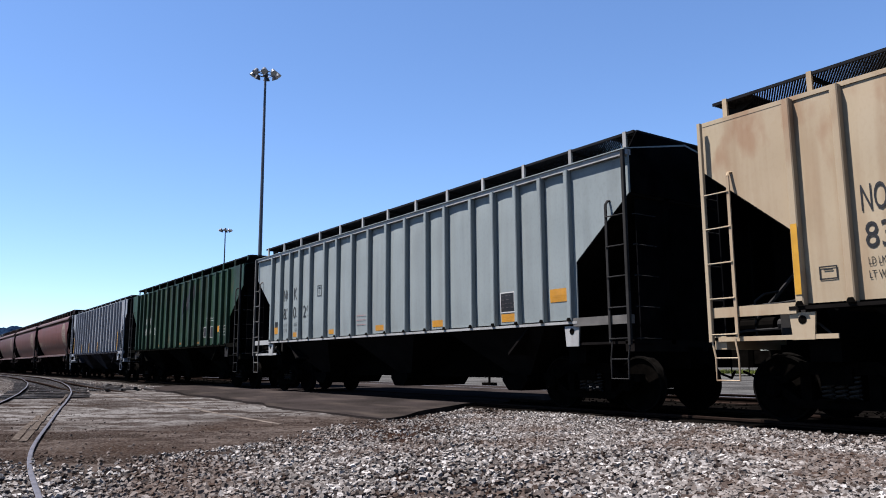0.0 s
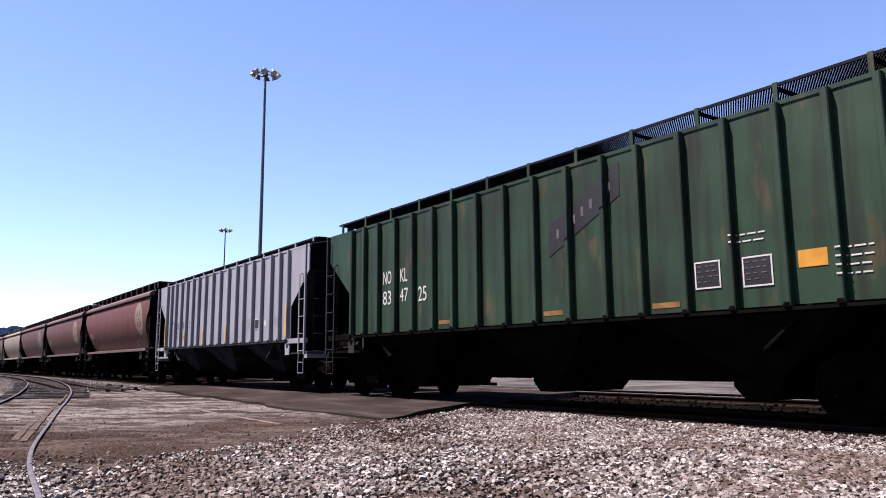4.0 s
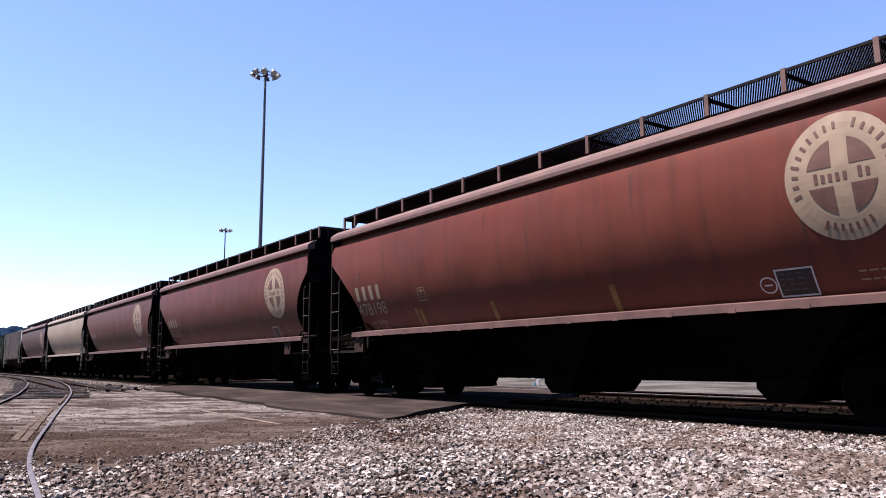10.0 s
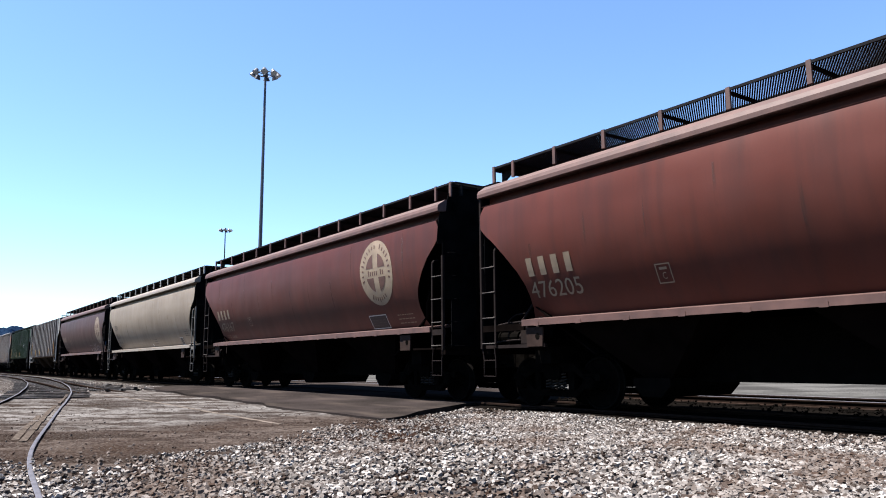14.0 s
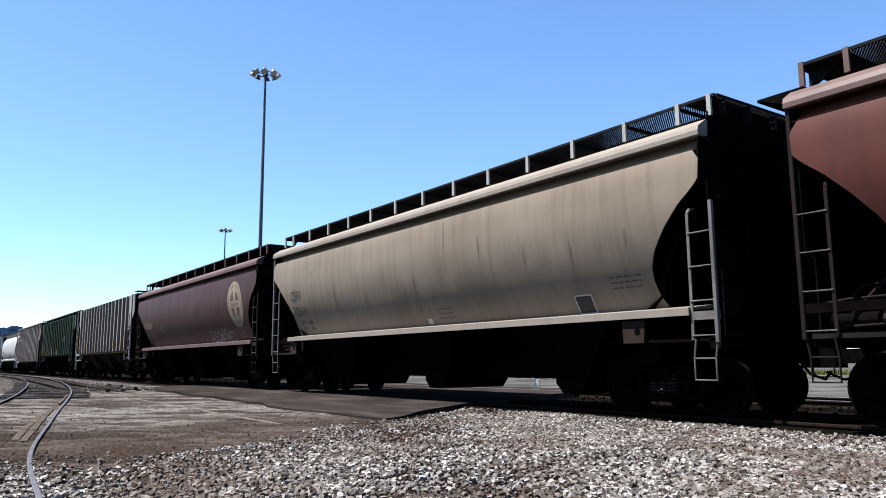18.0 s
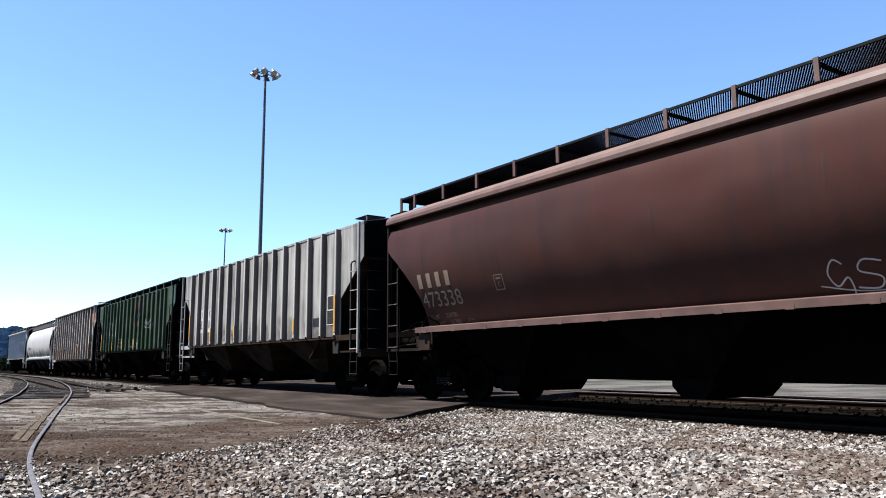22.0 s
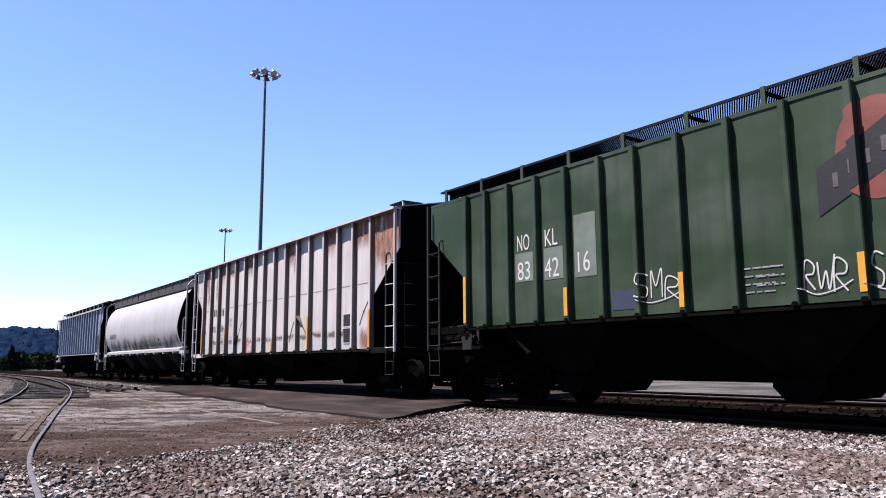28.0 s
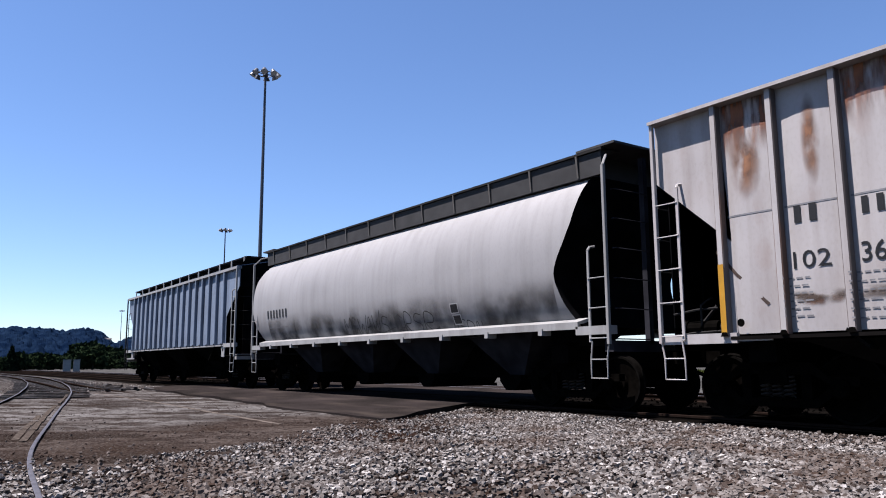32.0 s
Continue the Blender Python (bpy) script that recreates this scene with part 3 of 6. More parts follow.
def round_car(label, mid, length, coat, under, trim, roof_coat):
    car = thing("hopper_car", label, "railcar", "cars of the freight train", at=pose(mid, 0, 0))
    l = length / 2
    zlo, zhi = 1.42, 4.05
    for s in (-1, 1):
        def skin(u, v):
            z = zlo + (zhi - zlo) * v
            back, front = round_inset(z, -1) - l, l - round_inset(z, 1)
            return (back + (front - back) * u, s * round_y(z), z)
        part("side_sheet", Geo().sheet(skin, 30, 34), coat, car, smooth=True)
        part("roof_edge", Geo().prism_x([(s * 1.18, 4.00), (s * 1.25, 4.00), (s * 1.27, 4.40), (s * 0.6, 4.54), (s * 0.6, 4.50), (s * 1.18, 4.36)], -l + 0.35, l - 0.35), roof_coat, car)
        part("side_sill", Geo().prism_x([(s * 1.30, 1.56), (s * 1.60, 1.48), (s * 1.60, 1.36), (s * 1.56, 1.36), (s * 1.56, 1.44), (s * 1.30, 1.50)], -l + 0.7, l - 0.7), trim, car)
        for i in range(9):
            x = -l + 1.6 + (2 * l - 3.2) * i / 8
            part("bracket", Geo().box(x - 0.05, x + 0.05, *sorted((s * 1.40, s * 1.62)), 1.28, 1.40), trim, car)
        for e in (-1, 1):
            ladder(car, e, s, l, trim, 2.65, y=1.585, low=1.20, rungs=4, ze=4.05)
            g = Geo().path([(e * (l - 0.03), s * 1.585, 4.03), (e * (l - 0.12), s * 1.40, 4.24), (e * (l - 0.3), s * 1.20, 4.30)], 0.024, 6)
            part("cage_arm", g, trim, car)
            part("end_platform_side", Geo().box(*sorted((e * (l - 0.75), e * l)), *sorted((s * 1.42, s * 1.60)), 1.26, 1.40), trim, car)
    for e in (-1, 1):
        def bulk(u, v):
            z = zlo + (zhi - zlo) * v
            return (e * (l - round_inset(z, e)), round_y(z) * (2 * u - 1), z)
        part("end_sheet", Geo().sheet(bulk, 12, 30), END_SHADE, car, smooth=True)
        for y in (-0.55, 0.55):
            part("end_post", Geo().box(*sorted((e * (l - 0.12), e * (l - 0.02))), y - 0.05, y + 0.05, 1.1, 4.3), under, car)
        g = Geo().box(*sorted((e * (l - 0.9), e * (l - 0.02))), -1.30, 1.30, 4.46, 4.50)
        part("end_roof", g, roof_coat, car)
        end_rungs(car, e, l, under, top=4.2, y0=0.6)
    part("roof", Geo().prism_x([(-1.15, 4.0), (-0.7, 4.48), (0, 4.54), (0.7, 4.48), (1.15, 4.0)], -l + 0.8, l - 0.8), roof_coat, car)
    for s in (-1, 1):
        part("walkway_edge", Geo().box(-l + 0.30, l - 0.30, *sorted((s * 1.24, s * 1.31)), 4.41, 4.45), LADDERDARK, car)
        for i in range(12):
            x = -l + 0.9 + (2 * l - 1.8) * i / 11
            part("roof_bracket", Geo().prism_x([(s * 1.27, 4.02), (s * 1.31, 4.41), (s * 1.27, 4.41)], x - 0.02, x + 0.02), LADDERGREY, car)
    underframe(car, l, under)
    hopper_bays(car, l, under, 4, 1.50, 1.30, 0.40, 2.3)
    CARS.append((car, mid))
    SKINS.append(lambda x, z, xm: round_y(z))
    EDGES.append([])
    return car


TAN = paint("tan paint", (0.80, 0.65, 0.43), 0.35, (0.42, 0.26, 0.14), rust=0.34, streak=0.55, shift=3)
GREY1 = paint("pale grey paint", (0.46, 0.525, 0.52), 0.12, streak=0.2, shift=9)
GREEN = paint("green paint", (0.033, 0.088, 0.045), 0.7, (0.022, 0.018, 0.012), rust=0.14, streak=0.9, fade=0.05, shift=5)
GREEN2 = paint("faded green paint", (0.042, 0.086, 0.036), 0.45, (0.018, 0.026, 0.014), fade=0.3, shift=25)
BLUEGREY = paint("light blue-grey paint", (0.49, 0.51, 0.56), 0.10, streak=0.15, shift=13)
BROWN1 = paint("mineral brown paint", (0.225, 0.051, 0.026), 0.35, (0.06, 0.026, 0.02), streak=0.42, fade=0.05, shift=1)
BROWN2 = paint("dull mineral brown paint", (0.182, 0.044, 0.026), 0.4, (0.05, 0.025, 0.021), streak=0.45, fade=0.06, shift=17)
BROWN3 = paint("dark mineral brown paint", (0.162, 0.041, 0.025), 0.45, (0.05, 0.025, 0.021), streak=0.45, fade=0.06, shift=33)
BROWN4 = paint("deep brown paint", (0.104, 0.031, 0.019), 0.4, (0.045, 0.025, 0.023), streak=0.6, fade=0.06, shift=41)
CREAMY = paint("weathered cream paint", (0.44, 0.355, 0.26), 0.30, (0.17, 0.12, 0.075), streak=0.38, shift=7)
GREY2 = paint("weathered grey paint", (0.62, 0.61, 0.58), 0.6, (0.10, 0.08, 0.07), rust=0.16, streak=0.95, shift=21)
WHITE1 = paint("rust-stained white paint", (0.93, 0.89, 0.865), 0.2, (0.30, 0.21, 0.16), rust=0.12, streak=0.3, shift=11)
# for post flanks: rust, with the shade on them painted in
RIBRUST_SHADE = paint("rusty post paint with shade painted in", (0.34, 0.29, 0.265), 0.4, (0.10, 0.07, 0.055), rust=0.25, streak=0.6, shift=15)
POSTGREY = paint("pale grey post paint", (0.80, 0.79, 0.76), 0.3, (0.2, 0.17, 0.15), streak=0.3, shift=51)
WHITE2 = paint("white tank paint", (0.70, 0.69, 0.68), 0.15, (0.25, 0.23, 0.21), streak=0.25, shift=29)
BLUEGREY2 = paint("dull blue-grey paint", (0.40, 0.50, 0.66), 0.2, (0.12, 0.12, 0.13), streak=0.3, shift=37)
PINK = plain("faded brown trim paint", (0.098, 0.050, 0.040), 0.6, 0, 0.3, 3)
LADDERDARK = plain("dark grey ladder paint", (0.026, 0.025, 0.024), 0.8, 0, 0.3, 4, 0.08)
LADDERGREY = plain("dusty grey ladder paint", (0.12, 0.112, 0.10), 0.7, 0, 0.3, 4)
# dark brown stiles; the colour also holds the corner posts' shade
LADDERBROWN = plain("dark brown ladder paint, shade in colour", (0.016, 0.0115, 0.0105), 0.8, 0, 0.3, 4, 0.05)
RUNGGREY = plain("dusty worn rung steel", (0.085, 0.075, 0.068), 0.8, 0, 0.3, 6, 0.1)
PADBROWN = plain("grimy brown jacking pad paint", (0.034, 0.022, 0.018), 0.8, 0, 0.3, 4, 0.05)
CREAMTRIM = paint("cream trim paint", (0.45, 0.39, 0.325), 0.25, (0.25, 0.16, 0.10), shift=2)
WHITETRIM = paint("white trim paint", (0.70, 0.70, 0.68), 0.15, shift=6)
# bays and slope sheets: these dark colours hold the shade under the body
DARKGREY = plain("grey hopper paint, shade in colour", (0.009, 0.0078, 0.0072), 0.9, 0, 0.35, 3, 0.02)
PALEBAY = plain("rust-brown weathered hopper paint, shade in colour", (0.036, 0.026, 0.019), 0.9, 0, 0.45, 2, 0.0)
BLUEBAY = plain("blue-grey hopper paint, shade in colour", (0.036, 0.036, 0.042), 0.9, 0, 0.45, 2, 0.0)
DARKBROWN = plain("brown hopper paint, shade in colour", (0.006, 0.0045, 0.004), 0.9, 0, 0.35, 3, 0.0)
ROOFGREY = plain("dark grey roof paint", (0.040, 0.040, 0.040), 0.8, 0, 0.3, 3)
DARKGREEN = plain("near-black hopper paint, shade in colour", (0.007, 0.007, 0.006), 0.9, 0, 0.35, 3, 0.0)

ribbed_car("tan ribbed covered hopper car with roof walkway", 1.995, 15.62, TAN, DARKGREY, ze=4.23)
ribbed_car("pale grey ribbed covered hopper car with orange reflectors", -15.02, 15.64, GREY1, DARKGREY, pattern=POSTS_A, trim=WHITETRIM, eave=True, dark_steps=True, lip=-0.045)
ribbed_car("green ribbed covered hopper car with dark emblem band", -32.01, 15.62, GREEN, DARKGREEN, ze=4.23)
ribbed_car("light blue-grey ribbed covered hopper car with yellow markers", -48.97, 15.64, BLUEGREY, BLUEBAY, ze=4.24, board=4.46)
smooth_car("mineral brown smooth-sided covered hopper car with round emblem", -66.03, 15.73, BROWN1, DARKBROWN, PINK, PINK, steel=LADDERBROWN)
smooth_car("dull brown smooth-sided covered hopper car with round emblem", -83.04, 15.68, BROWN2, DARKBROWN, PINK, PINK, steel=LADDERBROWN)
smooth_car("dark brown smooth-sided covered hopper car with round emblem", -100.00, 15.71, BROWN3, DARKBROWN, PINK, PINK, steel=LADDERBROWN)
smooth_car("weathered cream smooth-sided covered hopper car", -116.86, 15.66, CREAMY, DARKBROWN, CREAMTRIM, WHITETRIM, steel=LADDERGREY)
smooth_car("deep brown smooth-sided covered hopper car with graffiti", -133.80, 15.70, BROWN4, DARKBROWN, PINK, PINK, steel=LADDERBROWN)
ribbed_car("weathered grey ribbed covered hopper car with white data panels", -150.55, 15.08, GREY2, PALEBAY, pattern=POSTS_C, ze=4.40, boards=False, dp=0.15, face_coat=POSTGREY, rib_coat=RIBRUST_SHADE, dark_steps=True)
ribbed_car("faded green ribbed covered hopper car with red emblem and graffiti", -167.30, 15.64, GREEN2, DARKGREEN, ze=4.23)
ribbed_car("rust-stained white ribbed covered hopper car", -184.03, 15.16, WHITE1, DARKGREY, pattern=POSTS_D, zs=1.18, ze=4.46, boards=False, eave=True, chord=0.05, zc=2.45, dp=0.135, dark_steps=True, rib_coat=RIBRUST_SHADE, lip=0.05)
round_car("white round-sided covered hopper car with grey roof", -200.25, 15.36, WHITE2, BLUEBAY, WHITETRIM, ROOFGREY)
ribbed_car("dull blue-grey ribbed covered hopper car at the end of the train", -217.50, 16.00, BLUEGREY2, DARKGREEN, pattern=17, trim=WHITETRIM, eave=True)


# ---- lettering and marks on the near sides ----
def stain_material():
    m, n, l, b = material("rust stain")
    c = coords(n, "Generated")
    o = coords(n)
    col = mixed(n, l, noise_at(n, l, o, 9, detail=6, lo=0.3, hi=0.7), (0.0737, 0.0301, 0.0134), (0.1809, 0.0804, 0.0335))
    l.new(col, b.inputs["Base Color"])
    b.inputs["Roughness"].default_value = 0.85
    sub = n.new("ShaderNodeVectorMath")
    sub.operation = "SUBTRACT"
    sub.inputs[1].default_value = (0.5, 0.5, 0.5)
    l.new(c, sub.inputs[0])
    flat = n.new("ShaderNodeVectorMath")
    flat.operation = "MULTIPLY"
    flat.inputs[1].default_value = (1, 0, 1)
    l.new(sub.outputs[0], flat.inputs[0])
    ln = n.new("ShaderNodeVectorMath")
    ln.operation = "LENGTH"
    l.new(flat.outputs[0], ln.inputs[0])
    r = n.new("ShaderNodeMapRange")
    r.inputs[1].default_value, r.inputs[2].default_value, r.inputs[3].default_value, r.inputs[4].default_value = 0.12, 0.5, 1.0, 0.0
    l.new(ln.outputs["Value"], r.inputs[0])
    l.new(times(n, l, r.outputs[0], noise_at(n, l, o, 5, (1, 1, 0.5), 7, 0.38, 0.62)), b.inputs["Alpha"])
    return m


RUSTY = stain_material()
REDSPRAY = plain("red spray paint", (0.62, 0.055, 0.05), 0.5, 0, 0.15, 6)
REDPAINT = plain("faded red paint", (0.17, 0.040, 0.024), 0.6, 0, 0.2, 4)
BROWNINK = plain("dark brown emblem paint", (0.10, 0.045, 0.03), 0.6, 0, 0.25, 5)
GREYGREEN = plain("grey-green patch paint", (0.13, 0.17, 0.13), 0.6, 0, 0.2, 3)
BLUEINK = plain("blue patch paint", (0.030, 0.042, 0.075), 0.6, 0, 0.2, 3)
mark_rng = random.Random(7)


class Mark:
    """Flat painted shapes that follow the side of one car."""

    def __init__(self, car, lift=0.004):
        self.car, self.lift, self.g = car, lift, Geo()

    def at(self, x, z, xm=None):
        return (x, -(SKINS[self.car](x, z, x if xm is None else xm) + self.lift), z)

    def poly(self, pts):
        self.g.add([self.at(x, z) for x, z in pts], [tuple(range(len(pts)))])
        return self

    def columns(self, x0, x1, lo, hi, step=0.12):
        """A shape between the curves lo(x) and hi(x), stepping over the side posts."""
        cut = [x0, x1] + [v for v in EDGES[self.car] if x0 < v < x1]
        k = max(1, int((x1 - x0) / step))
        cut = sorted(set(cut + [x0 + (x1 - x0) * i / k for i in range(k + 1)]))
        for a, b in zip(cut, cut[1:]):
            if b - a < 1e-4:
                continue
            m = (a + b) / 2
            rows = max(1, round((hi(m) - lo(m)) / 0.12))
            for r in range(rows):
                p, q = r / rows, (r + 1) / rows
                z = [lo(a) + (hi(a) - lo(a)) * p, lo(b) + (hi(b) - lo(b)) * p, lo(b) + (hi(b) - lo(b)) * q, lo(a) + (hi(a) - lo(a)) * q]
                self.g.add([self.at(a, z[0], m), self.at(b, z[1], m), self.at(b, z[2], m), self.at(a, z[3], m)], [(0, 1, 2, 3)])
        return self

    def rect(self, x, z, w, h):
        return self.columns(x - w / 2, x + w / 2, lambda q: z - h / 2, lambda q: z + h / 2, 0.09)

    def stroke(self, pts, w):
        for (a, b), (c, d) in zip(pts, pts[1:]):
            n = math.hypot(c - a, d - b) or 1
            ox, oz = -(d - b) / n * w / 2, (c - a) / n * w / 2
            self.poly([(a - ox, b - oz), (c - ox, d - oz), (c + ox, d + oz), (a + ox, b + oz)])
        return self

    def done(self, name, mat, label=""):
        return part(name, mesh_of(name, self.g, mat, fix=False), None, CARS[self.car][0], label)


def in_panel(car, x, w):
    """Moves and narrows a mark so that it fits the panel between two posts."""
    e = EDGES[car]
    for a, c in zip(e[1::2], e[2::2]):
        if a - 0.06 <= x <= c + 0.06:
            w = min(w, c - a - 0.10)
            return min(max(x, a + 0.082 + w / 2), c - 0.012 - w / 2), w
    return x, w


def text(car, x, z, w, h, mat, words):
    x, w = in_panel(car, x, w)
    cu = bpy.data.curves.new("lettering", "FONT")
    cu.body = words
    cu.resolution_u = 3
    ob = bpy.data.objects.new("lettering", cu)
    scene.collection.objects.link(ob)
    me = bpy.data.meshes.new_from_object(ob.evaluated_get(bpy.context.evaluated_depsgraph_get()))
    bpy.data.objects.remove(ob)
    co = [v.co.copy() for v in me.vertices]
    x0, x1 = min(c.x for c in co), max(c.x for c in co)
    z0, z1 = min(c.y for c in co), max(c.y for c in co)
    m = Mark(car, 0.009)
    for v, c in zip(me.vertices, co):
        px, pz = x + w * ((c.x - x0) / (x1 - x0) - 0.5), z + h * ((c.y - z0) / (z1 - z0) - 0.5)
        v.co = m.at(px, pz)
    me.materials.clear()
    me.materials.append(mat)
    part("lettering", me, None, CARS[car][0])


def marks(car, x, z, w, h, mat, count):
    """Painted initials as plain bars."""
    n = int(count)
    x, w = in_panel(car, x, w)
    for i in range(n):
        Mark(car, 0.009).rect(x - w / 2 + w * (i + 0.5) / n, z, w / n * 0.46, h * 0.94).done("painted_bar", mat)


def strip(car, x, z, w, h, mat):
    e = EDGES[car]
    if e:
        c = min(((a + b) / 2 for a, b in zip(e[::2], e[1::2])), key=lambda v: abs(v - x))
        if abs(c - x) < 0.25:
            x, w = c, 0.085
    Mark(car, 0.004).rect(x, z, min(w, 0.12), h).done("reflector", mat)


def patch(car, x, z, w, h, mat):
    x, w = in_panel(car, x, w)
    Mark(car, 0.005).columns(x - w / 2, x + w / 2, lambda q: z - h / 2, lambda q: z + h / 2, 0.09).done("painted_patch", mat)


def frame_of(m, x, z, w, h, t):
    m.rect(x, z + h / 2, w + t, t).rect(x, z - h / 2, w + t, t).rect(x - w / 2, z, t, h).rect(x + w / 2, z, t, h)
    return m


def plate(car, x, z, w, h, mat, words=""):
    frame_of(Mark(car, 0.008), x, z, w, h, 0.018).rect(x, z + h * 0.27, w * 0.55, h * 0.14).done("plate_stencil", mat)
    if words:
        text(car, x, z - h * 0.12, w * 0.28, h * 0.36, mat, words)


def sign(car, x, z, w, h, mat):
    """A black data panel in a white frame, its small writing as bars."""
    x, w = in_panel(car, x, w)
    p = Mark(car, 0.007).rect(x, z, w, h).done("data_panel", BLACK)
    m = frame_of(Mark(car, 0.011), x, z, w, h, 0.022)
    part("panel_frame", mesh_of("panel_frame", m.g, WHITE, fix=False), None, p)
    m = Mark(car, 0.011)
    for k in range(4):
        a = x - w * 0.42
        while a < x + w * 0.3:
            b = a + w * mark_rng.uniform(0.08, 0.2)
            m.rect((a + b) / 2, z + h * (0.34 - 0.2 * k), b - a, h * 0.045)
            a = b + w * mark_rng.uniform(0.05, 0.2)
    bar = part("panel_writing", mesh_of("panel_writing", m.g, SOOTINK, fix=False), None, p)
    bar["kind"] = "stuff"


def lines(car, x, z, w, h, mat):
    m = Mark(car, 0.008)
    n = max(1, round(h / 0.10))
    for k in range(n):
        zz = z + h / 2 - h * (k + 0.5) / n
        a = x - w / 2
        while a < x + w / 2 - 0.04:
            b = min(x + w / 2, a + mark_rng.uniform(0.05, 0.16))
            m.rect((a + b) / 2, zz, b - a, min(0.020, h / n * 0.28))
            a = b + 0.03
    m.done("stencil", mat)["kind"] = "stuff"


def ring(car, x, z, w, h, mat):
    pts = [(x + w / 2 * math.cos(t), z + h / 2 * math.sin(t)) for t in (2 * math.pi * i / 20 for i in range(21))]
    Mark(car, 0.008).stroke(pts, 0.018).rect(x, z, w * 0.5, 0.02).done("stencil_ring", mat)


def bend(pts, n=16):
    """A smooth line through a few points."""
    out = []
    for i in range(len(pts) - 1):
        p0, p1, p2, p3 = (Vector(pts[max(0, min(len(pts) - 1, k))]) for k in (i - 1, i, i + 1, i + 2))
        for j in range(n):
            t = j / n
            q = 0.5 * ((2 * p1) + (p2 - p0) * t + (2 * p0 - 5 * p1 + 4 * p2 - p3) * t * t + (3 * p1 - p0 - 3 * p2 + p3) * t ** 3)
            out.append((q.x, q.y))
    return out + [tuple(pts[-1])]


# loose sprayed figures, as strokes in a unit cell
FIGURES = (((0.1, 0.0), (0.15, 1.0), (0.8, 0.85), (0.75, 0.55), (0.2, 0.5), (0.9, 0.0)), ((0.0, 0.0), (0.5, 1.05), (0.65, 0.5), (0.1, 0.4), (0.7, 0.45), (0.95, -0.05)), ((0.0, 0.9), (0.2, 0.05), (0.5, 0.6), (0.7, 0.0), (1.0, 1.1)), ((0.85, 0.9), (0.3, 1.0), (0.15, 0.65), (0.8, 0.4), (0.7, 0.05), (0.05, 0.1)), ((0.1, 0.0), (0.05, 0.95), (0.45, 0.4), (0.85, 1.0), (0.95, 0.0)), ((0.7, 0.7), (0.35, 0.85), (0.1, 0.45), (0.4, 0.05), (0.85, 0.3), (0.95, -0.25), (0.4, -0.3)))


def scrawl(car, x, z, w, h, mat):
    """Sprayed graffiti as a run of loose strokes with a tail."""
    m = Mark(car, 0.010)
    n = max(3, round(w / (h * 0.75)))
    cell = w / n
    for i in range(n):
        x0, k = x - w / 2 + cell * i, mark_rng.randrange(len(FIGURES))
        lift, tall, wide = mark_rng.uniform(-0.1, 0.06) * h, h * mark_rng.uniform(0.72, 1.0), cell * mark_rng.uniform(0.9, 1.25)
        pts = [(x0 + u * wide + 0.12 * wide * v, z - h / 2 + lift + v * tall) for u, v in bend(FIGURES[k], 5)]
        m.stroke(pts, 0.021)
    tail = [(x - w * 0.55, z - h * 0.40), (x - w * 0.2, z - h * 0.62), (x + w * 0.3, z - h * 0.50), (x + w * 0.62, z - h * 0.30)]
    m.stroke(bend(tail, 5), 0.016)
    m.done("graffiti", mat, "loose sprayed graffiti strokes")["kind"] = "stuff"


def spans(car, x0, x1):
    """The stretch from x0 to x1, cut where posts and panels meet."""
    cuts = [x0] + [c for c in EDGES[car] if x0 + 0.02 < c < x1 - 0.02] + [x1]
    return list(zip(cuts, cuts[1:]))


def band(car, x, z, w, h, mat):
    """A slanting emblem band."""
    def mid(q):
        return z + h * 0.30 * (q - x) / (w / 2)
    for a, b in spans(car, x - w / 2, x + w / 2):
        Mark(car, 0.008).columns(a, b, lambda q: mid(q) - h * 0.20, lambda q: mid(q) + h * 0.20).done("emblem_band", mat)
    for k in range(7):
        q = x - w * 0.36 + w * 0.72 * k / 6
        Mark(car, 0.012).rect(q, mid(q), w * 0.04, h * 0.12).done("emblem_bar", SOOTINK)


def disc(car, x, z, w, h, mat):
    def half(q):
        return h / 2 * math.sqrt(max(0.0, 1 - ((q - x) / (w / 2)) ** 2))
    for a, b in spans(car, x - w / 2, x + w / 2):
        Mark(car, 0.005).columns(a, b, lambda q: z - half(q), lambda q: z + half(q), 0.05).done("emblem_disc", mat)


def brace(car, x, z, w, h, mat, way):
    s = float(way)
    pts = [(x - w / 2, z - s * h / 2), (x - w * 0.1, z - s * h * 0.05), (x + w / 2, z + s * h / 2)]
    Mark(car, 0.005).stroke(pts, 0.046).done("rust_streak", RUSTBAR)


def stain(car, x, z, w, h, mat):
    x, w = in_panel(car, x, w * 1.2)
    lo, hi, z = x - w / 2, min(7.55, x + w / 2), min(z, 4.34 - h * 0.6)
    Mark(car, 0.005).columns(lo, hi, lambda q: z - h * 0.6, lambda q: z + h * 0.6, 0.09).done("rust_stain", mat)


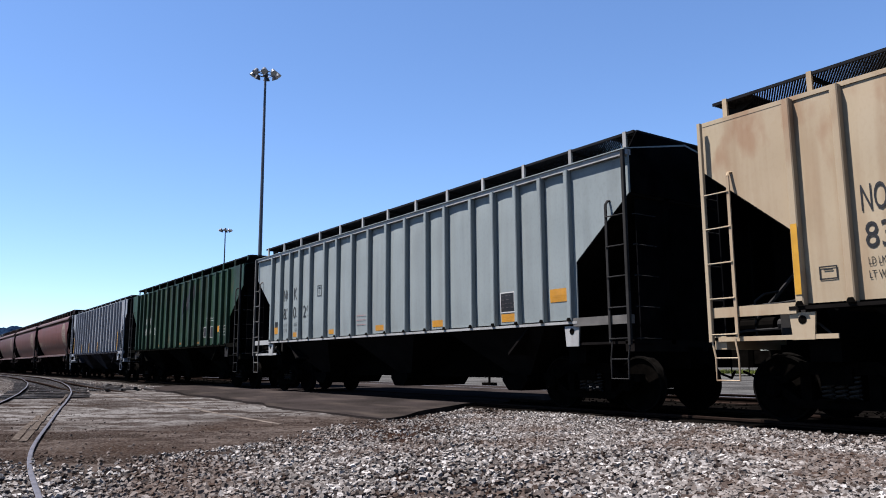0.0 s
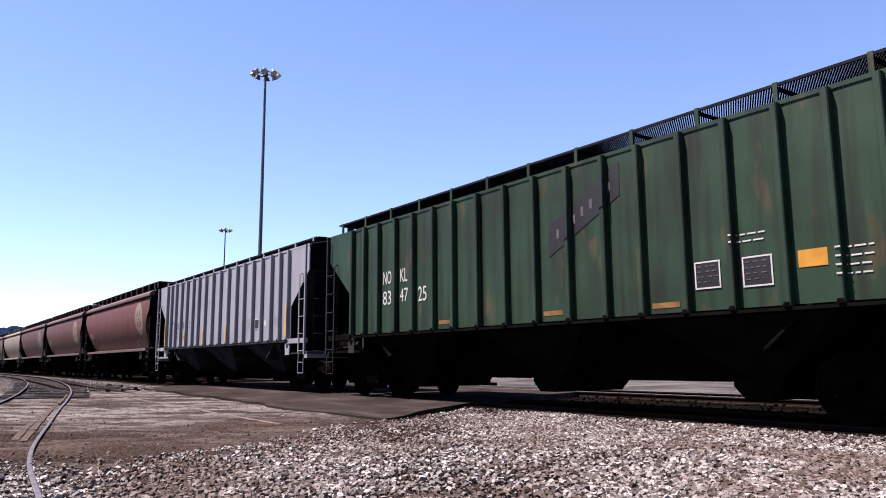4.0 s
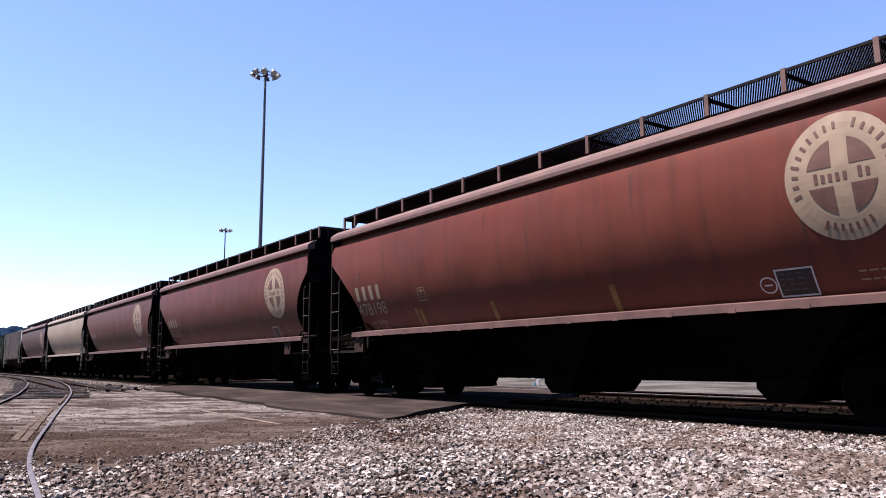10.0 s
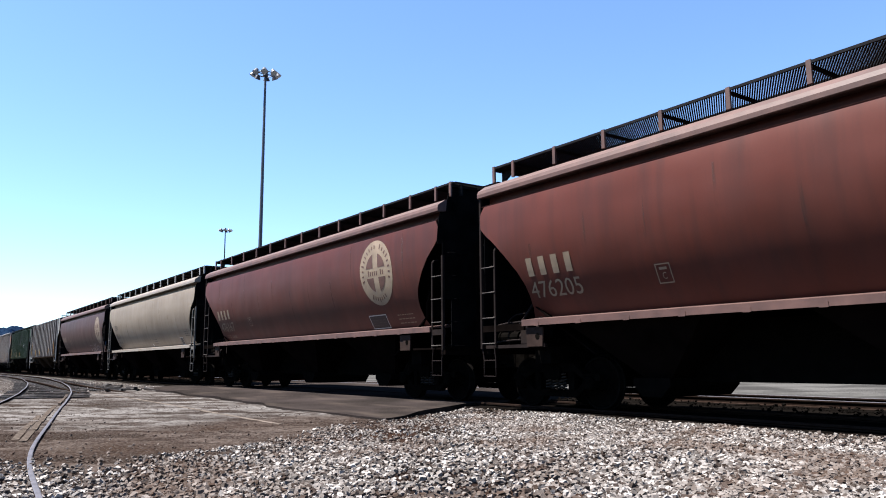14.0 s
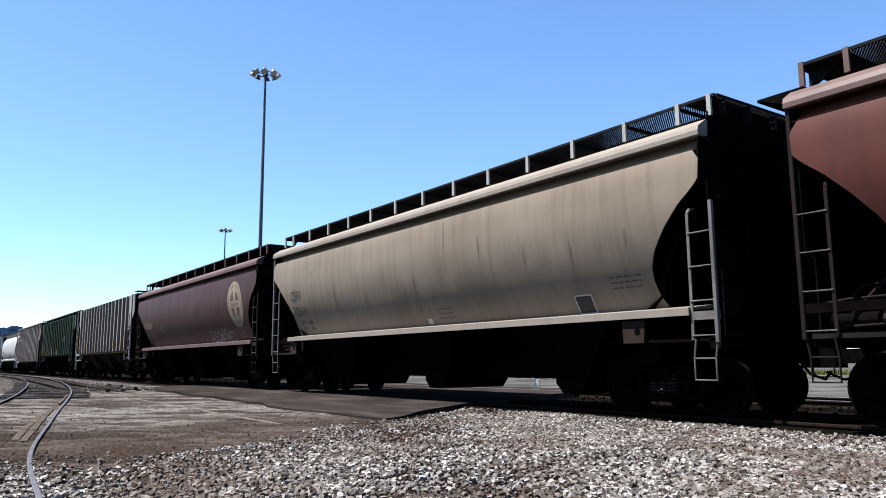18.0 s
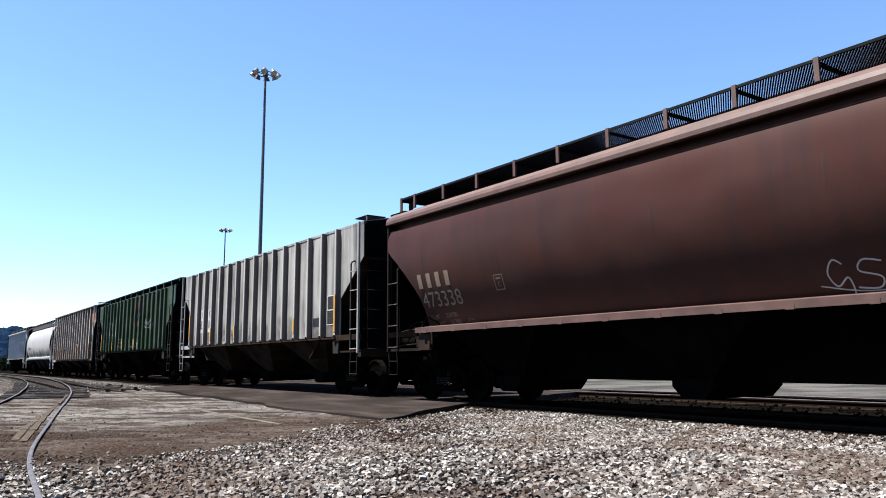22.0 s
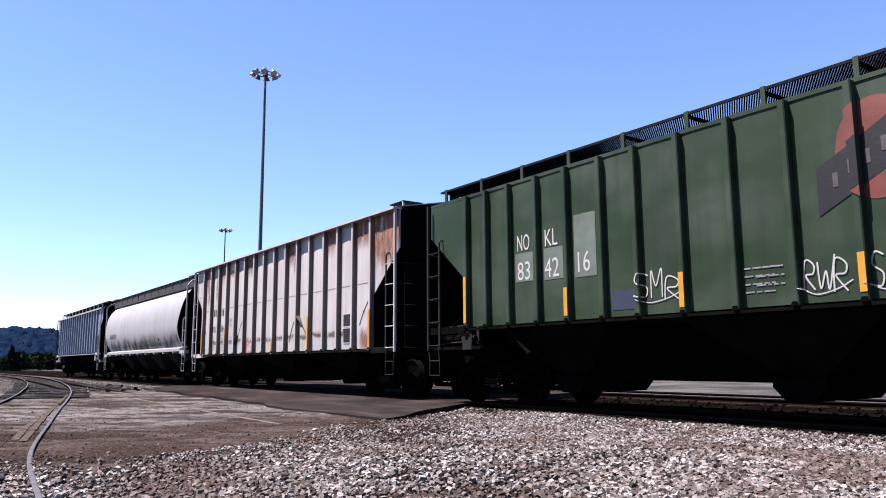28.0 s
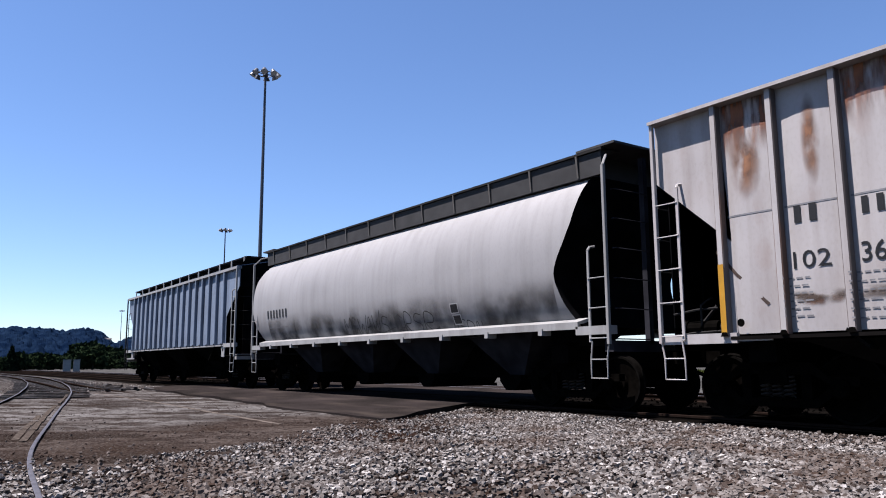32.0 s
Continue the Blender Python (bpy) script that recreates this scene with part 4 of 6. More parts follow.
def emblem(car, x, z, w, h, mat):
    """A round pale emblem with a cross, its lettering as plain bars."""
    rx, rz = w / 2, h / 2
    m = Mark(car, 0.005)
    for k in range(6):
        for i in range(40):
            t0, t1 = 2 * math.pi * i / 40, 2 * math.pi * (i + 1) / 40
            a, b = k / 6, (k + 1) / 6
            q = [(a, t0), (b, t0), (b, t1), (a, t1)] if k else [(b, t0), (b, t1), (0, 0)]
            m.poly([(x + rx * r * math.cos(t), z + rz * r * math.sin(t)) for r, t in q])
    e = m.done("emblem", mat, "cream round emblem with a cross")
    arm, rad = 0.15, 0.60
    t0 = math.asin(arm / rad)

    def piece(name, polys):
        m = Mark(car, 0.009)
        for q in polys:
            m.poly([(x + rx * u, z + rz * v) for u, v in q])
        part(name, mesh_of(name, m.g, BROWNINK, fix=False), None, e)

    for sx, sz in ((1, 1), (-1, 1), (-1, -1), (1, -1)):
        arc = [(sx * rad * math.cos(t), sz * rad * math.sin(t)) for t in (t0 + (math.pi / 2 - 2 * t0) * i / 8 for i in range(9))]
        cx, cz, polys = sx * arm, sz * arm, []
        for (px, pz), (qx, qz) in zip(arc, arc[1:]):
            for k in range(4):
                a, b = k / 4, (k + 1) / 4
                near_p, far_p = (cx + (px - cx) * a, cz + (pz - cz) * a), (cx + (px - cx) * b, cz + (pz - cz) * b)
                near_q, far_q = (cx + (qx - cx) * a, cz + (qz - cz) * a), (cx + (qx - cx) * b, cz + (qz - cz) * b)
                polys.append([near_p, far_p, far_q, near_q] if k else [near_p, far_p, far_q])
        piece("emblem_quarter", polys)
    for n, a0, a1 in ((10, 202, 88), (8, 76, -20), (7, 238, 302)):
        for i in range(n):
            t = radians(a0 + (a1 - a0) * (i + 0.5) / n)
            ux, uz, vx, vz = math.cos(t), math.sin(t), -math.sin(t), math.cos(t)
            tall = 0.90 if i in (0, 3) else 0.865
            piece("emblem_bar", [[(ux * r + vx * o, uz * r + vz * o) for r, o in ((0.75, -0.026), (tall, -0.026), (tall, 0.026), (0.75, 0.026))]])
    for i in range(8):
        if i != 5:
            u = -0.50 + 1.0 * (i + 0.5) / 8
            tall = 0.085 if i in (0, 6) else 0.05
            piece("emblem_bar", [[(u - 0.033, -0.08), (u + 0.033, -0.08), (u + 0.033, tall), (u - 0.033, tall)]])


def drip_material():
    m, n, l, b = material("run-down grime")
    c = coords(n, "Generated")
    b.inputs["Base Color"].default_value = (0.0201, 0.0121, 0.0094, 1)
    b.inputs["Roughness"].default_value = 0.9
    x = n.new("ShaderNodeSeparateXYZ")
    l.new(c, x.inputs[0])
    up = smooth_ramp(n, l, x.outputs[2], 0.0, 0.6)
    o = coords(n)
    l.new(times(n, l, times(n, l, up, noise_at(n, l, o, 9, (2, 1, 0.12), 4, 0.40, 0.70)), 0.6), b.inputs["Alpha"])
    return m


def smooth_ramp(n, l, value, a, b):
    r = n.new("ShaderNodeMapRange")
    r.interpolation_type = "SMOOTHSTEP"
    r.inputs[1].default_value, r.inputs[2].default_value = a, b
    l.new(value, r.inputs[0])
    return r.outputs[0]


DRIP = drip_material()
for c in (4, 5, 6, 7, 8):
    for i in range(11):
        x = -6.3 + 1.26 * i + mark_rng.uniform(-0.1, 0.1)
        top = mark_rng.uniform(2.9, 3.9)
        h = mark_rng.uniform(0.5, 1.5)
        Mark(c, 0.004).columns(x - 0.028, x + 0.028, lambda q: max(1.7, top - h), lambda q: top, 0.2).done("grime_streak", DRIP)
RUSTBAR = plain("rust streak paint", (0.070, 0.045, 0.034), 0.85, 0, 0.4, 14)
text(0, -5.53, 2.74, 0.30, 0.33, BLACK, "NO")
text(0, -5.51, 2.29, 0.31, 0.31, BLACK, "83")
text(0, -5.53, 1.98, 0.25, 0.09, BLACK, "LD LMT")
text(0, -5.54, 1.82, 0.24, 0.09, BLACK, "LT WT")
strip(0, -6.45, 2.09, 0.13, 0.90, YELLOW)
plate(0, -6.14, 1.89, 0.21, 0.15, BLACK)
text(1, -5.43, 2.86, 0.45, 0.34, BLACK, "NO")
text(1, -4.72, 2.86, 0.40, 0.34, BLACK, "KL")
text(1, -5.45, 2.30, 0.45, 0.33, BLACK, "82")
text(1, -4.74, 2.31, 0.45, 0.34, BLACK, "05")
text(1, -4.05, 2.30, 0.43, 0.34, BLACK, "29")
text(1, -5.46, 1.97, 0.32, 0.08, BLACK, "LD LMT")
text(1, -5.48, 1.81, 0.30, 0.09, BLACK, "LT WT")
text(1, -4.72, 1.96, 0.34, 0.09, BLACK, "205200")
text(1, -4.69, 1.80, 0.27, 0.09, BLACK, "62800")
plate(1, -3.23, 2.82, 0.24, 0.28, BLACK, "C")
patch(1, -6.14, 1.82, 0.43, 0.20, ORANGE)
patch(1, -4.72, 1.66, 0.46, 0.13, ORANGE)
patch(1, -2.45, 1.66, 0.44, 0.12, ORANGE)
patch(1, -6.17, 2.00, 0.26, 0.17, BLACK)
sign(1, 4.51, 1.94, 0.40, 0.37, WHITE)
patch(1, 5.90, 1.97, 0.42, 0.23, ORANGE)
patch(1, 4.52, 1.65, 0.41, 0.15, ORANGE)
patch(1, 2.26, 1.65, 0.59, 0.14, ORANGE)
patch(1, 0.09, 1.66, 0.52, 0.13, ORANGE)
lines(1, -0.81, 1.89, 0.6, 0.34, PINKINK)
text(2, -4.81, 2.83, 0.37, 0.31, WHITE, "NO")
text(2, -4.82, 2.35, 0.37, 0.33, WHITE, "83")
text(2, -4.08, 2.83, 0.31, 0.31, WHITE, "KL")
text(2, -4.07, 2.37, 0.35, 0.31, WHITE, "47")
text(2, -3.31, 2.34, 0.34, 0.33, WHITE, "25")
sign(2, 3.90, 2.03, 0.40, 0.37, WHITE)
sign(2, 4.65, 2.01, 0.42, 0.39, WHITE)
patch(2, 5.40, 2.10, 0.38, 0.22, ORANGE)
patch(2, 3.15, 1.65, 0.50, 0.08, DULLYELLOW)
patch(2, 0.72, 1.67, 0.48, 0.08, DULLYELLOW)
patch(2, -2.57, 1.67, 0.53, 0.08, DULLYELLOW)
lines(2, 6.04, 2.02, 0.41, 0.43, WHITE)
lines(2, 4.64, 2.48, 0.48, 0.19, WHITE)
band(2, 1.59, 3.35, 1.67, 1.38, BLACK)
patch(3, -6.23, 2.44, 0.44, 0.31, BLACK)
patch(3, -5.57, 2.43, 0.45, 0.34, BLACK)
marks(3, -6.21, 2.42, 0.35, 0.24, WHITE, "2")
marks(3, -5.56, 2.41, 0.36, 0.25, WHITE, "2")
text(3, -4.79, 2.41, 0.42, 0.26, BLACK, "157")
text(3, -4.06, 2.41, 0.36, 0.25, BLACK, "58")
text(3, -6.20, 2.11, 0.39, 0.12, BLACK, "LD LMT")
text(3, -6.21, 1.94, 0.35, 0.10, BLACK, "LT WT")
text(3, -5.55, 2.10, 0.44, 0.11, BLACK, "203000")
text(3, -5.50, 1.93, 0.37, 0.09, BLACK, "60000")
text(3, -4.81, 2.12, 0.51, 0.10, BLACK, "92100 KG")
text(3, -4.88, 1.95, 0.32, 0.10, BLACK, "27200")
text(3, -4.15, 1.93, 0.25, 0.10, BLACK, "1-85")
strip(3, -6.49, 2.10, 0.15, 0.99, YELLOW)
strip(3, -3.61, 1.86, 0.12, 0.48, YELLOW)
strip(3, -1.29, 1.88, 0.15, 0.58, YELLOW)
strip(3, 1.25, 1.88, 0.13, 0.55, YELLOW)
strip(3, 6.40, 2.10, 0.14, 0.96, YELLOW)
sign(3, 3.87, 2.10, 0.38, 0.30, BLACK)
patch(3, 4.65, 2.10, 0.18, 0.18, WHITE)
lines(3, 3.11, 2.12, 0.50, 0.41, GREYINK)
lines(3, 5.37, 2.13, 0.32, 0.28, GREYINK)
lines(3, 5.97, 2.12, 0.27, 0.26, GREYINK)
plate(3, -3.21, 2.41, 0.26, 0.26, BLACK, "C")
marks(4, -6.07, 2.54, 1.33, 0.36, CREAM, "4")
text(4, -6.04, 2.15, 1.34, 0.29, CREAM, "478198")
text(4, -6.21, 1.81, 0.32, 0.09, CREAM, "LD LMT")
text(4, -5.79, 1.82, 0.43, 0.09, CREAM, "224700")
text(4, -6.21, 1.67, 0.27, 0.08, CREAM, "LT WT")
text(4, -5.72, 1.67, 0.37, 0.08, CREAM, "62200")
plate(4, -3.74, 2.34, 0.25, 0.27, CREAM, "C")
strip(4, -4.16, 1.83, 0.09, 0.46, DULLYELLOW)
strip(4, -3.99, 1.84, 0.23, 0.39, DULLYELLOW)
strip(4, -1.43, 1.82, 0.25, 0.41, DULLYELLOW)
strip(4, 1.71, 1.84, 0.24, 0.47, DULLYELLOW)
emblem(4, 5.68, 3.05, 1.43, 1.57, CREAM)
sign(4, 4.81, 1.84, 0.51, 0.34, WHITE)
ring(4, 4.41, 1.83, 0.23, 0.20, WHITE)
lines(4, 5.95, 1.85, 0.64, 0.20, CREAM)
marks(5, -5.99, 2.54, 1.30, 0.35, CREAM, "4")
text(5, -5.96, 2.13, 1.28, 0.29, CREAM, "476205")
emblem(5, 5.26, 2.99, 1.56, 1.54, CREAM)
sign(5, 4.68, 1.80, 0.42, 0.34, WHITE)
plate(5, -3.59, 2.15, 0.26, 0.28, CREAM, "C")
lines(5, 5.64, 1.88, 0.25, 0.23, CREAM)
patch(5, 3.78, 1.69, 1.18, 0.13, RUSTY)
marks(6, -5.99, 2.56, 1.33, 0.34, CREAM, "4")
text(6, -5.89, 2.13, 1.27, 0.31, CREAM, "476167")
text(6, -6.13, 1.80, 0.34, 0.11, CREAM, "LD LMT")
text(6, -5.61, 1.79, 0.41, 0.09, CREAM, "224300")
text(6, -6.12, 1.63, 0.34, 0.09, CREAM, "LT WT")
text(6, -5.52, 1.63, 0.33, 0.09, CREAM, "61700")
plate(6, -3.63, 2.22, 0.25, 0.26, CREAM, "C")
emblem(6, 5.03, 2.99, 1.53, 1.57, CREAM)
sign(6, 4.62, 1.83, 0.80, 0.31, WHITE)
lines(6, 5.88, 1.85, 0.69, 0.28, CREAM)
text(7, -6.24, 2.78, 0.70, 0.27, BLACK, "CEFX")
text(7, -6.15, 2.33, 0.85, 0.27, BLACK, "70514")
text(7, -6.17, 2.00, 0.36, 0.09, BLACK, "LD LMT")
text(7, -5.74, 1.99, 0.35, 0.09, BLACK, "223000")
text(7, -6.18, 1.82, 0.28, 0.09, BLACK, "LT WT")
text(7, -5.69, 1.82, 0.28, 0.09, BLACK, "63000")
sign(7, 4.98, 1.80, 0.39, 0.30, BLACK)
lines(7, 6.02, 2.09, 0.65, 0.26, SOOTINK)
plate(7, -2.94, 2.37, 0.25, 0.23, GREYINK, "C")
patch(7, 0.19, 1.74, 0.17, 0.11, WHITE)
lines(7, 0.88, 1.88, 0.57, 0.29, SOOTINK)
marks(8, -6.06, 2.60, 1.35, 0.33, CREAM, "4")
text(8, -5.92, 2.19, 1.43, 0.32, CREAM, "473338")
emblem(8, 5.67, 2.88, 1.42, 1.59, CREAM)
scrawl(8, 3.17, 1.94, 1.73, 0.45, WHITE)
ring(8, 4.25, 1.80, 0.23, 0.23, WHITE)
sign(8, 4.63, 1.81, 0.45, 0.32, WHITE)
lines(8, 5.67, 1.85, 0.58, 0.28, CREAM)
patch(8, 6.40, 1.70, 0.36, 0.18, RUSTY)
text(8, -6.41, 1.82, 0.33, 0.10, CREAM, "LD LMT")
text(8, -5.79, 1.84, 0.41, 0.09, CREAM, "224700")
text(8, -6.26, 1.67, 0.21, 0.09, CREAM, "WT")
text(8, -5.73, 1.69, 0.35, 0.10, CREAM, "61300")
plate(8, -3.91, 2.36, 0.25, 0.28, CREAM, "C")
patch(8, -5.21, 1.70, 0.41, 0.18, RUSTY)
patch(9, -5.02, 2.46, 0.68, 0.88, WHITE)
patch(9, -4.17, 2.46, 0.63, 0.88, WHITE)
text(9, -5.03, 2.71, 0.45, 0.31, BLACK, "NO")
text(9, -4.17, 2.71, 0.38, 0.31, BLACK, "KL")
text(9, -5.04, 2.32, 0.62, 0.33, BLACK, "823")
text(9, -4.18, 2.32, 0.49, 0.33, BLACK, "061")
scrawl(9, -2.54, 1.85, 0.44, 0.32, BLACK)
scrawl(9, -1.71, 1.86, 0.44, 0.31, BLACK)
lines(9, -3.33, 1.74, 0.54, 0.09, GREYINK)
text(9, 0.01, 2.16, 0.44, 0.075, GREYINK, "CAUTION")
lines(9, 0.01, 1.96, 0.44, 0.22, GREYINK)
strip(9, -6.20, 2.27, 0.10, 0.95, YELLOW)
strip(9, -3.91, 1.92, 0.08, 0.46, YELLOW)
strip(9, -1.39, 1.91, 0.12, 0.47, YELLOW)
sign(9, 5.80, 2.44, 0.44, 0.38, WHITE)
sign(9, 5.77, 2.05, 0.44, 0.39, WHITE)
strip(9, 6.10, 2.13, 0.15, 1.00, ORANGE)
patch(9, 4.94, 1.95, 0.57, 0.24, BLACK)
strip(9, 3.48, 1.92, 0.09, 0.43, YELLOW)
patch(10, -4.81, 2.56, 0.64, 0.53, GREYGREEN)
patch(10, -4.09, 2.55, 0.55, 0.57, GREYGREEN)
patch(10, -3.31, 2.78, 0.50, 1.08, GREYGREEN)
text(10, -4.79, 3.02, 0.34, 0.30, WHITE, "NO")
text(10, -4.05, 3.02, 0.32, 0.30, WHITE, "KL")
text(10, -4.79, 2.49, 0.35, 0.34, WHITE, "83")
text(10, -4.05, 2.48, 0.37, 0.34, WHITE, "42")
text(10, -3.27, 2.50, 0.28, 0.35, WHITE, "16")
scrawl(10, -1.80, 1.98, 0.73, 0.44, WHITE)
lines(10, 0.05, 1.93, 0.40, 0.35, GREYINK)
strip(10, -6.42, 2.07, 0.13, 0.93, YELLOW)
strip(10, -3.63, 1.84, 0.09, 0.48, YELLOW)
strip(10, -1.24, 1.85, 0.10, 0.51, YELLOW)
strip(10, 1.33, 1.85, 0.13, 0.47, YELLOW)
disc(10, 1.51, 3.33, 0.99, 1.26, REDPAINT)
band(10, 1.60, 3.35, 1.66, 1.51, BLACK)
scrawl(10, 0.76, 1.92, 0.56, 0.46, WHITE)
scrawl(10, 1.60, 1.91, 0.60, 0.45, WHITE)
scrawl(10, 3.62, 2.83, 1.45, 0.46, WHITE)
lines(10, -0.10, 1.89, 0.44, 0.43, GREYINK)
patch(10, -2.57, 1.79, 0.49, 0.31, BLUEINK)
marks(11, -5.36, 2.68, 0.41, 0.24, BLACK, "2")
marks(11, -4.47, 2.66, 0.36, 0.22, BLACK, "2")
text(11, -5.32, 2.09, 0.49, 0.22, BLACK, "102")
text(11, -4.46, 2.10, 0.46, 0.24, BLACK, "364")
lines(11, -4.49, 1.59, 0.55, 0.65, GREYINK)
lines(11, -5.43, 1.62, 0.33, 0.58, GREYINK)
plate(11, -3.60, 2.28, 0.24, 0.24, GREYINK, "C")
lines(11, -3.63, 1.76, 0.51, 0.15, GREYINK)
strip(11, -6.60, 1.67, 0.13, 0.94, YELLOW)
strip(11, -4.00, 1.61, 0.13, 0.97, YELLOW)
scrawl(11, -1.76, 1.50, 0.69, 0.48, REDSPRAY)
sign(11, 5.07, 1.92, 0.42, 0.33, WHITE)
sign(11, 5.06, 1.53, 0.43, 0.38, WHITE)
strip(11, 6.38, 1.63, 0.15, 0.98, ORANGE)
strip(11, 2.91, 1.63, 0.11, 1.00, YELLOW)
strip(11, 0.40, 1.35, 0.11, 0.46, YELLOW)
brace(11, 1.65, 1.84, 0.47, 0.78, RUSTY, "1")
brace(11, 2.45, 1.83, 0.68, 0.74, RUSTY, "-1")
brace(11, 5.98, 2.12, 0.53, 0.70, RUSTY, "1")
brace(11, -6.24, 1.95, 0.74, 0.79, RUSTY, "-1")
brace(11, -2.77, 1.85, 0.48, 0.75, RUSTY, "1")
stain(11, 4.24, 1.60, 0.61, 0.17, RUSTY)
stain(11, 6.83, 3.63, 0.75, 0.83, RUSTY)
stain(11, -6.19, 3.56, 0.44, 1.00, RUSTY)
stain(11, -3.55, 3.98, 0.34, 0.28, RUSTY)
stain(11, -5.15, 3.61, 0.22, 1.07, RUSTY)
stain(11, -5.33, 1.57, 0.65, 0.13, RUSTY)
stain(11, -3.53, 1.56, 0.66, 0.15, RUSTY)
stain(11, 1.72, 4.90, 0.24, 0.77, RUSTY)
stain(11, 3.19, 1.60, 0.77, 0.14, RUSTY)
stain(11, 5.96, 1.42, 0.51, 0.61, RUSTY)
stain(11, -0.66, 1.59, 1.20, 0.14, RUSTY)
marks(12, -5.67, 2.33, 1.58, 0.26, BLACK, "7")
scrawl(12, -0.38, 1.80, 2.17, 0.52, BLACK)
scrawl(12, 1.75, 1.75, 1.59, 0.56, BLACK)
scrawl(12, 3.78, 1.55, 1.25, 0.36, BLACK)
sign(12, 3.41, 1.93, 0.26, 0.19, BLACK)
sign(12, 3.44, 1.70, 0.26, 0.19, BLACK)
lines(12, -5.65, 1.92, 1.36, 0.14, GREYINK)



def run_material():
    m, n, l, b = material("rust runs")
    o = coords(n)
    z = n.new("ShaderNodeSeparateXYZ")
    l.new(coords(n, "Generated"), z.inputs[0])
    col = mixed(n, l, noise_at(n, l, o, 6, (1, 1, 0.4), 6, 0.35, 0.65), (0.070, 0.024, 0.010), (0.195, 0.070, 0.026))
    l.new(col, b.inputs["Base Color"])
    b.inputs["Roughness"].default_value = 0.85
    top = smooth_ramp(n, l, z.outputs[2], 0.05, 0.75)
    run = noise_at(n, l, o, 5, (1.6, 1, 0.25), 6, 0.36, 0.56)
    l.new(times(n, l, top, run), b.inputs["Alpha"])
    return m


def splash_material():
    m, n, l, b = material("splashed grime")
    o = coords(n)
    z = n.new("ShaderNodeSeparateXYZ")
    l.new(coords(n, "Generated"), z.inputs[0])
    b.inputs["Base Color"].default_value = (0.0369, 0.0335, 0.0315, 1)
    b.inputs["Roughness"].default_value = 0.9
    low = smooth_ramp(n, l, z.outputs[2], 1.0, 0.35)
    l.new(times(n, l, times(n, l, low, noise_at(n, l, o, 1.4, (1, 1, 0.8), 7, 0.40, 0.62)), 0.8), b.inputs["Alpha"])
    return m


def line_material():
    m, n, l, b = material("rusty splash line")
    o = coords(n)
    z = n.new("ShaderNodeSeparateXYZ")
    l.new(coords(n, "Generated"), z.inputs[0])
    b.inputs["Base Color"].default_value = (0.0402, 0.0255, 0.0174, 1)
    b.inputs["Roughness"].default_value = 0.9
    up, down = smooth_ramp(n, l, z.outputs[2], 0.0, 0.5), smooth_ramp(n, l, z.outputs[2], 1.0, 0.5)
    l.new(times(n, l, times(n, l, up, down), noise_at(n, l, o, 3.5, (1, 1, 2.5), 6, 0.36, 0.62)), b.inputs["Alpha"])
    return m


RUNS, SPLASH, RUSTLINE = run_material(), splash_material(), line_material()
e11 = EDGES[11]
half = 7.58
Mark(11, 0.014).columns(e11[-1] + 0.01, half - 0.02, lambda q: max(2.46, 3.5 - (half - q) * 0.86), lambda q: 4.42, 0.2).done("rust_stain", RUNS, "orange-brown rust running down the corner panel")
for k in (0, 2, 5, 9, 12, 14):
    Mark(11, 0.014).columns(e11[2 * k + 1] + 0.01, e11[2 * k + 2] - 0.01, lambda q: 3.55, lambda q: 4.40, 0.09).done("rust_stain", RUNS)
for k in range(15):
    if k not in (0, 14):
        lo, hi = e11[2 * k + 1] + 0.005, e11[2 * k + 2] - 0.005
        zz = 1.60 + mark_rng.uniform(-0.03, 0.03)
        Mark(11, 0.006).columns(lo, hi, lambda q: zz - 0.11, lambda q: zz + 0.11, 0.09).done("rust_line", RUSTLINE)
for lo, hi in zip(EDGES[9][1::2], EDGES[9][2::2]):
    Mark(9, 0.004).columns(lo + 0.005, hi - 0.005, lambda q: 1.53, lambda q: 2.45, 0.09).done("grime_splash", SPLASH, "patchy grime along the panel's foot")
Mark(12, 0.004).columns(-6.4, 6.4, lambda q: 1.44, lambda q: 2.35, 0.3).done("grime_splash", SPLASH, "patchy road grime along the white side's foot")
for i in range(len(EDGES[11]) // 2 - 1):
    lo, hi = EDGES[11][2 * i + 1], EDGES[11][2 * i + 2]
    Mark(11, 0.004).rect((lo + hi) / 2, 2.80, hi - lo - 0.02, 0.022).done("weld_seam", GREYINK)
for i in range(13):
    for c in (4, 5, 6, 8):
        part("sill_marker", Geo().box(-6.2 + i * 1.03 - 0.06, -6.2 + i * 1.03 + 0.06, -1.626, -1.621, 1.46, 1.53), PINK, CARS[c][0])


# ---- ground ----
def plane_of(n, l, coord, nx, ny, wobble, size):
    """nx * x + ny * y, with a noisy edge."""
    d = n.new("ShaderNodeVectorMath")
    d.operation = "DOT_PRODUCT"
    d.inputs[1].default_value = (nx, ny, 0)
    l.new(coord, d.inputs[0])
    t = n.new("ShaderNodeTexNoise")
    t.inputs["Scale"].default_value, t.inputs["Detail"].default_value = size, 5
    l.new(coord, t.inputs["Vector"])
    a = n.new("ShaderNodeMath")
    a.operation = "MULTIPLY_ADD"
    l.new(t.outputs[0], a.inputs[0])
    a.inputs[1].default_value = wobble
    l.new(d.outputs["Value"], a.inputs[2])
    return a.outputs[0]


